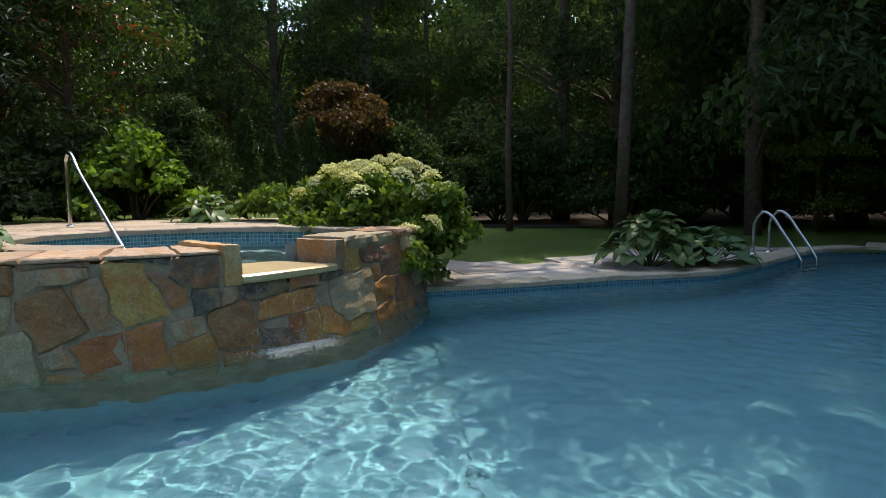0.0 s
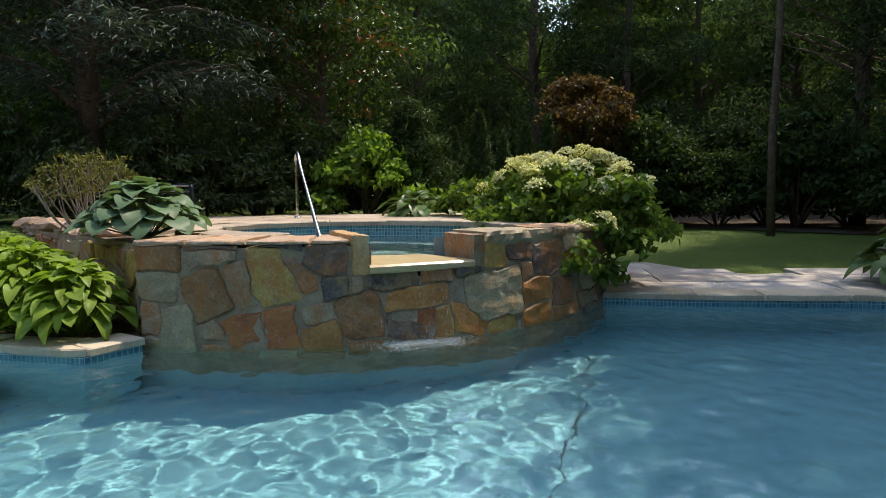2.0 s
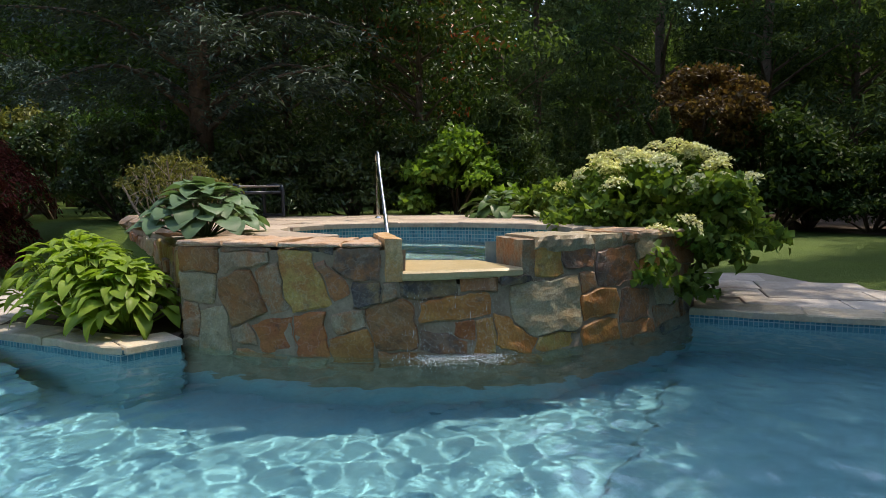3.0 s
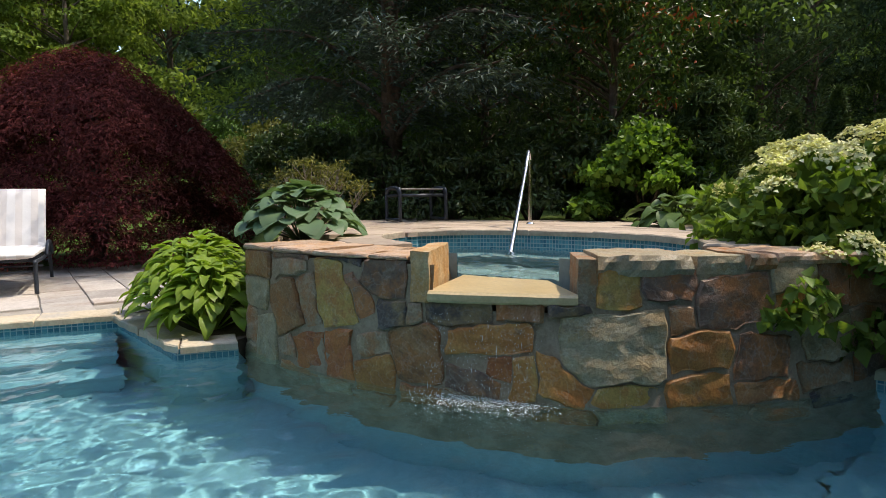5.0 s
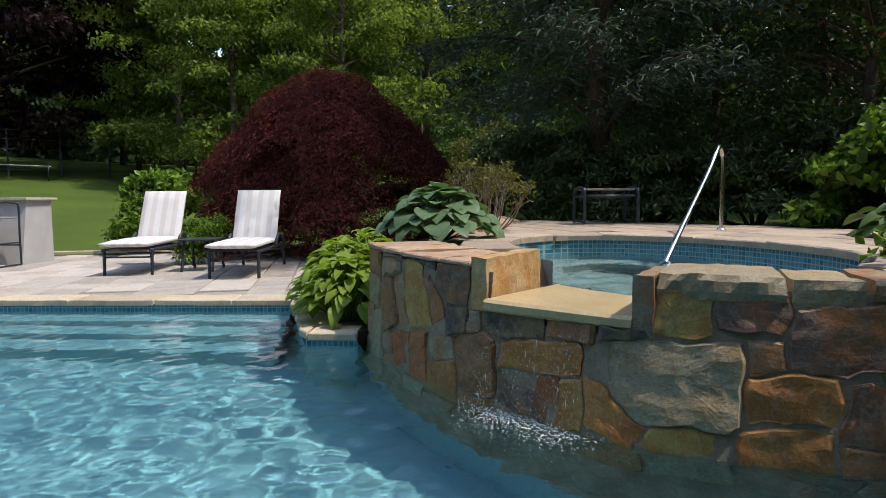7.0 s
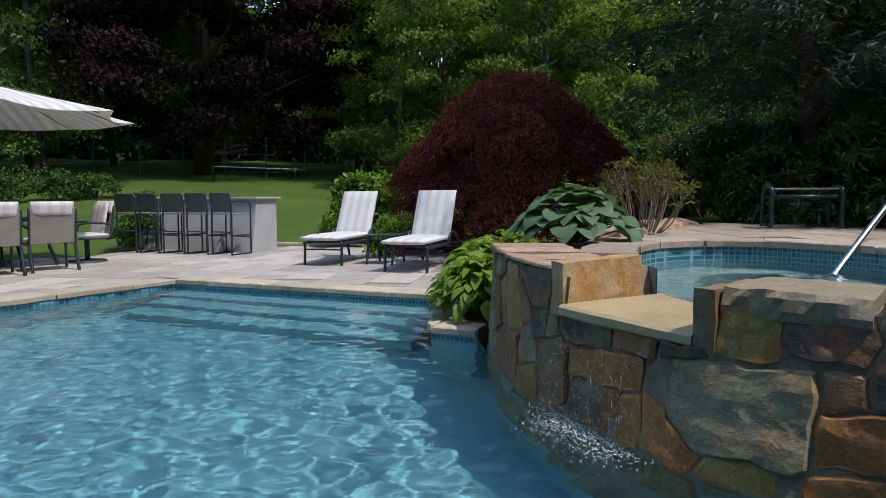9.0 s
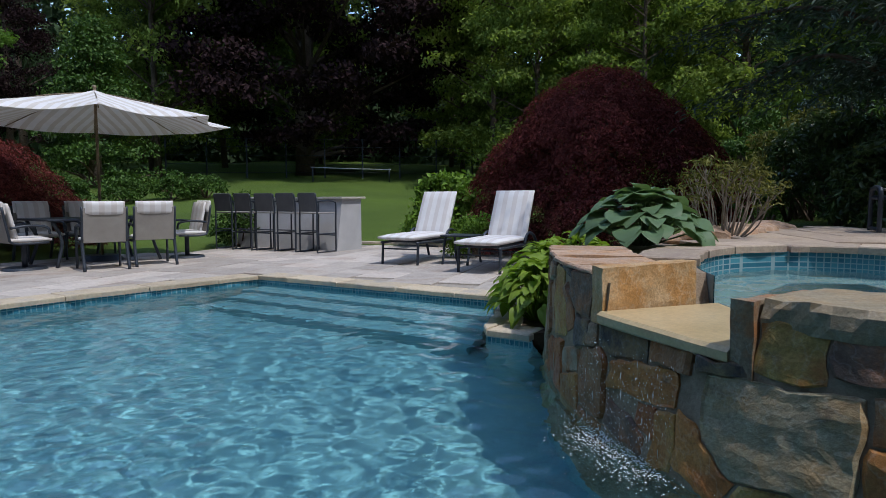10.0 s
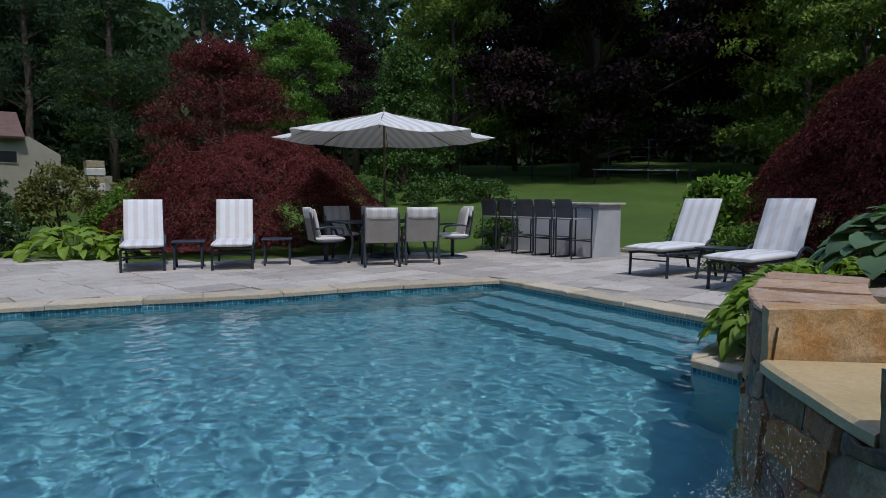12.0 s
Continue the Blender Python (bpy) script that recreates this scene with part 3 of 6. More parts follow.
def spa_body():
    """Mortar core of the wall and the slab round the basin, from wall face to basin edge."""
    v, f = [], []
    m = 72
    border = [Vector(p) for p in wall_pts] + [Vector(p) for p in SPA_BACK[1:-1]]
    def outer(a, inn):
        d = (Vector(inn) - Vector((-2.5, 5.7))).normalized()
        best = None
        for i in range(len(border)):
            p, q = border[i] - Vector((-2.5, 5.7)), border[(i + 1) % len(border)] - Vector((-2.5, 5.7))
            e = q - p
            det = d.x * -e.y + d.y * e.x
            if abs(det) < 1e-9:
                continue
            t = (p.x * -e.y + p.y * e.x) / det
            s = (d.x * p.y - d.y * p.x) / det
            if t > 0 and -1e-6 <= s <= 1 + 1e-6 and (best is None or t < best):
                best = t
        return Vector((-2.5, 5.7)) + d * best
    low, rows = [], []
    for k in range(m):
        a = 2 * math.pi * k / m
        inn = spa_edge(a)
        o = outer(a, inn)
        near = min(range(len(wall_pts)), key=lambda i: (wall_pts[i] - o).length)
        u = near / (len(wall_pts) - 1) * WALL_LEN
        cut = (wall_pts[near] - o).length < 0.15 and NOTCH[0] - 0.34 < u < NOTCH[1] + 0.12
        top = 0.34 if cut else Z_SPA - 0.05
        rows.append(len(v))
        v += [(*inn, -0.4), (*inn, top), (o.x, o.y, top), (o.x, o.y, -0.15)]
    for k in range(m):
        a, b2 = rows[k], rows[(k + 1) % m]
        for j in range(3):
            f.append((a + j, a + j + 1, b2 + j + 1, b2 + j))
    return v, f


sv, sf = spa_body()
spa = obj("spa_wall", sv, sf, M_MORTAR)
tagged(spa, "raised spa wall of mixed brown fieldstones in pale mortar", "stone wall", kind="structure")
# battered mortar face under the stones
nu, nz = 60, 6
fv = [tuple(on_wall(WALL_LEN * i / nu, z, 0.003 if z > -0.1 else 0.01)) for z in (-0.7, -0.3, -0.12, 0.12, 0.36, 0.6) for i in range(nu + 1)]
face = []
for j in range(nz - 1):
    for i in range(nu):
        um = WALL_LEN * (i + 0.5) / nu
        if j == nz - 2 and NOTCH[0] < um < NOTCH[1]:
            continue
        k = j * (nu + 1) + i
        face.append((k, k + 1, k + nu + 2, k + nu + 1))
fm = obj("mortar_face", fv, face, M_MORTAR, spa)
# side wall that runs back behind the planting bed
SIDE = [(-2.9, 3.63), (-3.7, 3.92), (-4.5, 4.12), (-5.6, 4.35), (-6.9, 4.8)]
sidev = [(x, y, z) for z in (-0.3, 0.62) for x, y in SIDE]
tagged(obj("side_wall", sidev, [(i, i + 1, 5 + i + 1, 5 + i) for i in range(4)], M_MORTAR), "low fieldstone retaining wall behind the bed", "stone wall", kind="structure")

def at_spillway(k):
    return 279 <= 5 * k <= 306


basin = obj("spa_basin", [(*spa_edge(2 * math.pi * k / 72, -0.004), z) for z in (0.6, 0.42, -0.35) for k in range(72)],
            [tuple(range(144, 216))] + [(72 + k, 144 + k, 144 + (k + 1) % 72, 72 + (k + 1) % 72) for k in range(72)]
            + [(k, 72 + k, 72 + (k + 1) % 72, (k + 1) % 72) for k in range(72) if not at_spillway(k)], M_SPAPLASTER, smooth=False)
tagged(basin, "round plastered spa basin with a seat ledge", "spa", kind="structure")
band = obj("spa_tile_band", [(*spa_edge(2 * math.pi * k / 72, -0.01), z) for z in (0.6, 0.36) for k in range(72)],
           [(k, 72 + k, 72 + (k + 1) % 72, (k + 1) % 72) for k in range(72) if not at_spillway(k)], M_TILE)
tagged(band, "band of small blue mosaic tiles round the spa", "tile band", kind="structure")
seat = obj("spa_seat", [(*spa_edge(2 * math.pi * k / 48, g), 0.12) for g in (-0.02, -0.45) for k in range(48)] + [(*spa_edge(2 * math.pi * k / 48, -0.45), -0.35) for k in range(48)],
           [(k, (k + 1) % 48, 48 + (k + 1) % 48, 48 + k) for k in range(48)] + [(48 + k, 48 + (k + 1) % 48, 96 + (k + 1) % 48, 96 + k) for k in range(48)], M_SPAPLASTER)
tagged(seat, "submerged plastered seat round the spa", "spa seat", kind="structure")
wavy_water("spa_water", [spa_edge(2 * math.pi * k / 48, -0.012) for k in range(48)], Z_SPAWATER, 0.05, M_SPAWATER, "clear pale green-blue spa water", 1.8, 7, 0.0)

# ---- stones of the spa wall ----
# kind, middle along the wall, middle height, width, height, lean in degrees
STONES_WEST = [
    ("b", 0.15, 0.54, 0.34, 0.19, -3), ("d", 0.5, 0.605, 0.34, 0.06, 0), ("t", 0.52, 0.525, 0.3, 0.09, 8), ("g", 0.14, 0.33, 0.32, 0.19, -3),
    ("t", 0.07, 0.09, 0.14, 0.2, 2), ("l", 0.3, -0.03, 0.2, 0.38, 13), ("b", 0.51, 0.27, 0.28, 0.34, 22), ("t", 0.71, 0.36, 0.08, 0.32, 27),
    ("o", 0.89, 0.4, 0.25, 0.35, 15), ("d", 1.08, 0.44, 0.06, 0.2, 28), ("k", 0.98, 0.605, 0.15, 0.06, -4), ("d", 1.25, 0.53, 0.25, 0.22, 0),
    ("k", 1.28, 0.31, 0.19, 0.13, 8), ("r", 0.96, 0.02, 0.17, 0.28, 10), ("r", 0.74, 0.0, 0.18, 0.19, 20)]
STONES_FOOT = [
    ("t", 0.52, 0.0, 0.13, 0.09, 4), ("b", 0.65, -0.15, 0.34, 0.13, -3), ("n", 1.19, -0.08, 0.2, 0.24, 12), ("t", 1.18, 0.115, 0.12, 0.07, 3),
    ("b", 1.45, 0.09, 0.24, 0.25, 14), ("t", 1.44, 0.36, 0.05, 0.16, 0), ("k", 1.71, 0.335, 0.36, 0.085, -1), ("b", 2.06, 0.335, 0.26, 0.07, -2),
    ("k", 2.35, 0.35, 0.23, 0.045, 1), ("n", 1.9, 0.19, 0.42, 0.14, 5), ("d", 1.78, -0.03, 0.28, 0.09, -12), ("o", 2.1, 0.0, 0.18, 0.19, 6),
    ("n", 2.37, 0.03, 0.36, 0.17, -24), ("r", 1.98, 0.06, 0.09, 0.07, 0), ("b", 1.5, -0.17, 0.26, 0.14, 4)]
STONES_EAST = [
    ("l", 2.63, 0.2, 0.56, 0.34, 4), ("o", 2.67, -0.06, 0.27, 0.06, -2), ("o", 2.64, 0.455, 0.23, 0.15, 2), ("d", 2.92, 0.485, 0.22, 0.08, -3),
    ("t", 3.0, 0.3, 0.1, 0.07, 4), ("n", 3.07, 0.17, 0.25, 0.14, 7), ("n", 3.06, -0.04, 0.3, 0.13, 6), ("d", 3.25, 0.385, 0.34, 0.19, 7),
    ("l", 3.62, 0.53, 0.2, 0.1, 3), ("n", 3.64, 0.38, 0.18, 0.11, -4), ("d", 3.41, 0.11, 0.25, 0.14, -12), ("b", 3.45, -0.05, 0.34, 0.09, 2),
    ("t", 3.81, 0.0, 0.4, 0.06, 1), ("k", 3.95, -0.14, 0.5, 0.12, 2)]
STONES_END = [
    ("d", 3.88, 0.5, 0.2, 0.14, 5), ("b", 4.17, 0.47, 0.28, 0.18, -4), ("g", 3.84, 0.22, 0.24, 0.16, 8), ("t", 4.15, 0.24, 0.24, 0.18, 0),
    ("d", 4.2, 0.06, 0.24, 0.12, 3), ("t", 3.15, -0.22, 0.28, 0.13, 0), ("g", 2.75, -0.2, 0.32, 0.12, 3), ("b", 2.3, -0.2, 0.4, 0.13, -2),
    ("g", 1.9, -0.2, 0.3, 0.14, 2), ("t", 3.5, -0.22, 0.28, 0.14, 0), ("g", 0.95, -0.25, 0.22, 0.14, 0), ("l", 0.05, -0.16, 0.16, 0.2, 4),
    ("t", 1.22, -0.28, 0.25, 0.1, 0), ("g", 0.6, -0.3, 0.3, 0.1, 2)]
PALETTE = {"b": ((0.23, 0.105, 0.045), (0.43, 0.24, 0.11)), "d": ((0.1, 0.066, 0.052), (0.26, 0.17, 0.12)), "g": ((0.24, 0.22, 0.14), (0.4, 0.34, 0.23)),
           "t": ((0.25, 0.18, 0.115), (0.42, 0.33, 0.22)), "o": ((0.4, 0.25, 0.06), (0.55, 0.38, 0.13)), "r": ((0.3, 0.08, 0.03), (0.44, 0.17, 0.06)),
           "k": ((0.035, 0.036, 0.046), (0.13, 0.1, 0.09)), "l": ((0.24, 0.22, 0.145), (0.4, 0.34, 0.22)), "n": ((0.43, 0.17, 0.04), (0.56, 0.29, 0.09))}
STONES = {k: stone_mat("fieldstone_" + k, p, q, (0.42, 0.16, 0.045) if k in "brondt" else (0.36, 0.24, 0.11), (0.06, 0.05, 0.048) if k in "bdrkn" else (0.15, 0.115, 0.085)) for k, (p, q) in PALETTE.items()}



def clip_half(poly, nx, ny, c):
    """The part of a convex outline where nx x + ny y <= c."""
    out = []
    for i, p in enumerate(poly):
        q = poly[(i + 1) % len(poly)]
        a, b2 = nx * p[0] + ny * p[1] - c, nx * q[0] + ny * q[1] - c
        if a <= 0:
            out.append(p)
        if (a < 0) != (b2 < 0) and a != b2:
            t = a / (a - b2)
            out.append((p[0] + (q[0] - p[0]) * t, p[1] + (q[1] - p[1]) * t))
    return out


def cell(i, seeds, box_, weight, gap):
    poly = [(box_[0], box_[1]), (box_[2], box_[1]), (box_[2], box_[3]), (box_[0], box_[3])]
    x, y = seeds[i]
    for j, (a, b2) in enumerate(seeds):
        if j == i:
            continue
        nx, ny = a - x, b2 - y
        d = math.hypot(nx, ny)
        c = (a * a + b2 * b2 - x * x - y * y + weight.get(i, 0) - weight.get(j, 0)) / 2
        poly = clip_half(poly, nx / d, ny / d, c / d - gap)
        if len(poly) < 3:
            return []
    return poly


def corners(stone, grow):
    kind, u, z, w, h, lean = stone
    c, q = math.cos(radians(lean)), math.sin(radians(lean))
    return [(u + c * a - q * b2, z + q * a + c * b2) for a, b2 in ((-w / 2 - grow, -h / 2 - grow), (w / 2 + grow, -h / 2 - grow), (w / 2 + grow, h / 2 + grow), (-w / 2 - grow, h / 2 + grow))]


def fitted(i, stones, grow, gap):
    """The outline of one stone, dressed to its neighbours: cut halfway along the way that parts each pair best."""
    poly, mine = corners(stones[i], grow), corners(stones[i], 0)
    for j, other in enumerate(stones):
        if j == i or math.dist(stones[i][1:3], other[1:3]) > 0.9 or len(poly) < 3:
            continue
        theirs, best = corners(other, 0), None
        for lean in (stones[i][5], other[5]):
            for k in range(4):
                a = radians(lean + 90 * k)
                nx, ny = math.cos(a), math.sin(a)
                hi, lo = max(nx * p[0] + ny * p[1] for p in mine), min(nx * p[0] + ny * p[1] for p in theirs)
                if best is None or lo - hi > best[0]:
                    best = (lo - hi, nx, ny, (lo + hi) / 2)
        poly = clip_half(poly, best[1], best[2], best[3] - gap)
    return poly


def rough_stone(name, poly, place, proud, mat, parent, seed, jag=0.005, step=0.035, warp=0.042):
    """A split stone with an uneven outline and a broken face; place(u, v, out) puts it on its wall."""
    rng = random.Random(seed)
    edge = []
    for i, p in enumerate(poly):
        q = poly[(i + 1) % len(poly)]
        k = max(1, int(math.dist(p, q) / step))
        for s in range(k):
            t = s / k
            edge.append((p[0] + (q[0] - p[0]) * t + rng.uniform(-jag, jag), p[1] + (q[1] - p[1]) * t + rng.uniform(-jag, jag)))
    bent = []
    for x, y in edge:
        w = noise.noise_vector(Vector((x * 4.2, y * 4.2, 3.7))) + 0.6 * noise.noise_vector(Vector((x * 11, y * 11, 9.1)))
        bent.append((x + warp * w.x, min(0.618, y + warp * 0.8 * w.y)))
    edge = bent
    cx, cy = sum(p[0] for p in edge) / len(edge), sum(p[1] for p in edge) / len(edge)
    # knock the corners off
    far = max(math.hypot(p[0] - cx, p[1] - cy) for p in edge)
    edge = [(cx + (x - cx) * k, cy + (y - cy) * k) for x, y in edge for k in (1 - 0.05 * max(0, math.hypot(x - cx, y - cy) / far - 0.75) / 0.25,)]
    r = max(0.02, min(math.hypot(p[0] - cx, p[1] - cy) for p in edge))
    tilt = (rng.uniform(-0.07, 0.07), rng.uniform(-0.06, 0.06))
    def relief(a, b2):
        q = Vector((a * 4 + seed * 3.1, b2 * 6, seed * 1.7))
        return 0.014 * abs(noise.noise(q)) + 0.007 * noise.noise(q * 2.6) - 0.006
    v, m = [], len(edge)
    for ring, (k, o) in enumerate(((1.0, -0.3), (1.0, 0.55), (max(0.82, 1 - 0.007 / r), 0.95), (0.74, 1.0), (0.55, 1.0), (0.37, 1.0), (0.19, 1.0))):
        for p in edge:
            a, b2 = cx + (p[0] - cx) * k, cy + (p[1] - cy) * k
            d = proud * o
            if ring > 1:
                d = max(0.003, d + (a - cx) * tilt[0] + (b2 - cy) * tilt[1] + relief(a, b2))
            v.append(place(a, b2, d))
    v.append(place(cx, cy, max(0.003, proud + relief(cx, cy))))
    f = []
    for ring in range(6):
        for i in range(m):
            j = (i + 1) % m
            f.append((ring * m + i, ring * m + j, ring * m + m + j, ring * m + m + i))
    for i in range(m):
        f.append((6 * m + i, 6 * m + (i + 1) % m, 7 * m))
    return obj(name, v, f, mat, parent)


wall_stones = STONES_WEST + STONES_FOOT + STONES_EAST + STONES_END
for i, st in enumerate(wall_stones):
    poly = fitted(i, wall_stones, 0.055, 0.0045)
    poly = clip_half(poly, -1, 0, 0.03)
    if st[2] > 0.42 and len(poly) > 2:
        poly = clip_half(poly, 1, 0, 1.37) if st[1] < NOTCH[0] else clip_half(poly, -1, 0, -2.5)
    if NOTCH[0] - 0.1 < st[1] < NOTCH[1] and len(poly) > 2:
        poly = clip_half(poly, 0, 1, 0.392)
    if len(poly) > 2:
        rough_stone("stone", poly, lambda a, b2, d: on_wall(a, b2, d), random.Random(i).uniform(0.014, 0.03), STONES[st[0]], spa, 100 + i)

# the side wall's stones
rng = random.Random(21)
side = [Vector(p) for p in SIDE]
side_root = bpy.data.objects["side_wall"]
def on_side(a, z, d):
    k = min(3, int(a / 4.2 * 4))
    f = a / 4.2 * 4 - k
    p = side[k].lerp(side[k + 1], f)
    e = (side[k + 1] - side[k]).normalized()
    return Vector((p.x + e.y * d, p.y - e.x * d, z))
ss = [(rng.uniform(0, 4.2), rng.uniform(-0.1, 0.6)) for k in range(46)]
for i in range(len(ss)):
    poly = cell(i, ss, (0.02, -0.2, 4.18, 0.57), {}, 0.01)
    if len(poly) > 2:
        rough_stone("stone", poly, lambda a, b2, d: on_side(a, b2, -d), 0.035, STONES[rng.choice("bgtdo")], side_root, 300 + i, 0.005, 0.06)

# capping stones on the wall
def cap_stone(name, u0, u1, w0, w1, z0, z1, mat, parent, seed):
    """A capping slab along the wall with a split front and an uneven top."""
    k, v = max(6, int((u1 - u0) / 0.035)), []
    levels = [(0.0, 0.012), (0.35, 0.0), (0.75, 0.004), (1.0, 0.018)]
    rows = [(w0 - ins, z0 + (z1 - z0) * f) for f, ins in levels]
    rows += [(w0 - 0.018 - (w0 + w1 - 0.018) * t, z1) for t in (0.25, 0.5, 0.75, 1.0)] + [(-w1, z0)]
    for r, (w, z) in enumerate(rows):
        for s in range(k + 1):
            e = 0.006 if s in (0, k) and r > 1 else 0.0
            p = on_wall(u0 + (u1 - u0) * s / k + (e if s == 0 else -e), Z_SPA, w)
            q = Vector((p.x * 7 + seed, p.y * 7, z * 12))
            d = 0.013 * noise.noise(q) + 0.007 * noise.noise(q * 3.1)
            p = on_wall(u0 + (u1 - u0) * s / k + (e if s == 0 else -e), Z_SPA, w + (d * 1.5 if r < 4 else 0))
            v.append((p.x, p.y, z + (d * 0.8 if 1 < r < 8 else 0)))
    n = k + 1
    f = [(r * n + s, r * n + s + 1, (r + 1) * n + s + 1, (r + 1) * n + s) for r in range(len(rows) - 1) for s in range(k)]
    f += [tuple(r * n for r in range(len(rows)))[::-1], tuple(r * n + k for r in range(len(rows)))]
    f += [(8 * n + s, 8 * n + s + 1, s + 1, s) for s in range(k)]
    return obj(name, v, f, mat, parent)

u, k = -0.03, 0
rng = random.Random(8)
while u < 1.3:
    e = min(1.38, u + rng.uniform(0.35, 0.62))
    cap_stone("cap_stone", u, e - 0.012, 0.03, 0.52, 0.622, Z_SPA + rng.uniform(-0.006, 0.008), M_CAP, spa, 40 + k)
    u, k = e, k + 1
for k, (a, e, low, top) in enumerate(((2.5, 3.05, 0.55, 0.66), (3.06, 3.33, 0.51, 0.65), (3.34, 3.5, 0.575, 0.655), (3.51, 3.95, 0.6, 0.662), (3.96, 4.37, 0.59, 0.655))):
    cap_stone("cap_stone", a, e - 0.008, 0.035, 0.42, low, top, (M_CAPGREY, STONES["l"], STONES["t"], M_CAP, M_CAP)[k], spa, 60 + k)
# upright blocks either side of the spout
def block(name, u0, u1, w0, back, z0, z1, mat, seed):
    """A split block from the wall's face at u0 to u1, reaching in by the way back."""
    rng = random.Random(seed)
    bm = bmesh.new()
    n1, n2, n3 = 4, 14, 7
    def P(a, b2, c):
        q = on_wall(u0 + (u1 - u0) * a, Z_SPA, w0)
        p = Vector((q.x + back[0] * b2, q.y + back[1] * b2, z0 + (z1 - z0) * c))
        w = Vector((p.x * 6 + seed * 5, p.y * 6, p.z * 9))
        return p + 0.007 * noise.noise_vector(w) + 0.005 * noise.noise_vector(w * 3.7)
    g = {}
    for i in range(n1 + 1):
        for j in range(n2 + 1):
            for l in range(n3 + 1):
                if i in (0, n1) or j in (0, n2) or l in (0, n3):
                    g[i, j, l] = bm.verts.new(P(i / n1, j / n2, l / n3))
    def quad(a, b2, c, d):
        bm.faces.new((g[a], g[b2], g[c], g[d]))
    for i in range(n1):
        for j in range(n2):
            for l in (0, n3):
                quad((i, j, l), (i + 1, j, l), (i + 1, j + 1, l), (i, j + 1, l))
    for i in range(n1):
        for l in range(n3):
            for j in (0, n2):
                quad((i, j, l), (i + 1, j, l), (i + 1, j, l + 1), (i, j, l + 1))
    for j in range(n2):
        for l in range(n3):
            for i in (0, n1):
                quad((i, j, l), (i, j + 1, l), (i, j + 1, l + 1), (i, j, l + 1))
    bmesh.ops.recalc_face_normals(bm, faces=bm.faces)
    return part(name, bm, mat, spa)

block("block", 1.39, 1.5, 0.04, (-0.53, 0.37), 0.39, 0.676, M_CHEEK, 1)
block("block", 2.39, 2.49, 0.06, (-0.4, 0.24), 0.36, 0.645, STONES["t"], 2)
bm = bmesh.new()
nn = 8
ringv = []
for z, ov in ((0.395, 0.05), (0.41, 0.07), (0.445, 0.07), (0.46, 0.05)):
    a = [on_wall(1.5 + 0.89 * s / nn, Z_SPA, ov) for s in range(nn + 1)]
    b2 = [Vector(spa_edge(radians(282 + 25 * s / nn), -0.012)) for s in range(nn, -1, -1)]
    ringv.append([bm.verts.new((p.x, p.y, z)) for p in a + b2])
for r0, r1 in zip(ringv, ringv[1:]):
    for i in range(len(r0)):
        bm.faces.new((r0[i], r0[(i + 1) % len(r0)], r1[(i + 1) % len(r0)], r1[i]))
bm.faces.new(ringv[0][::-1])
bm.faces.new(ringv[-1])
tagged(part("spout_slab", bm, M_SLAB), "smooth tan stone spillway slab in the spa wall", "spillway")

# ---- spilling water ----
def octa(v, f, p, r, stretch):
    k = len(v)
    v += [(p[0] + r, p[1], p[2]), (p[0] - r, p[1], p[2]), (p[0], p[1] + r, p[2]), (p[0], p[1] - r, p[2]), (p[0], p[1], p[2] + r * stretch), (p[0], p[1], p[2] - r * stretch)]
    for a, b2 in ((0, 2), (2, 1), (1, 3), (3, 0)):
        f += [(k + a, k + b2, k + 4), (k + b2, k + a, k + 5)]

dv, df = [], []
rng = random.Random(12)
for k in range(680):
    g = rng.choice((1.6, 1.62, 1.64, 1.78, 1.88, 1.98, 2.06, 2.1, 2.16))
    h = rng.random() ** 0.8
    z = 0.36 - h * 0.46
    q = on_wall(g + rng.gauss(0, 0.015 + 0.05 * h), z, 0.09 + 0.05 * h + rng.gauss(0, 0.02 + 0.04 * h))
    octa(dv, df, q, rng.uniform(0.0007, 0.002), rng.uniform(1.0, 3.0) if rng.random() < 0.94 else rng.uniform(6, 14))
for k in range(130):
    d = abs(rng.gauss(0.2, 0.22))
    q = on_wall(rng.gauss(1.88, 0.32), -0.12, d)
    octa(dv, df, (q.x, q.y, Z_WATER + abs(rng.gauss(0.01, 0.05))), rng.uniform(0.001, 0.0025), 1)
tagged(obj("water_drops", dv, df, M_DROP), "bright drops falling from the spillway", "water drops", kind="stuff")
fv, ff = [], []
for k in range(1000):
    q = on_wall(rng.gauss(rng.choice((1.68, 1.76, 2.0, 2.1)), 0.1), -0.12, 0.03 + abs(rng.gauss(0.02, 0.1)))
    octa(fv, ff, (q.x, q.y, Z_WATER + rng.uniform(0.0, 0.02)), rng.uniform(0.0015, 0.005), 0.6)
tagged(obj("foam", fv, ff, M_FOAM), "white foam churned up under the spillway", "foam", kind="stuff")

# ---- handrail and ladder ----
def rail(name, pts, r, root, n=10):
    bm = bmesh.new()
    tube(bm, curve_pts(pts, n), r, 14)
    return part(name, bm, M_STEEL, root, smooth=True)

def flange(x, y, z, root, r=0.05):
    bm = bmesh.new()
    bmesh.ops.create_cone(bm, cap_ends=True, segments=20, radius1=r, radius2=r * 0.7, depth=0.018, matrix=Matrix.Translation((x, y, z + 0.009)))
    part("flange", bm, M_STEEL, root)

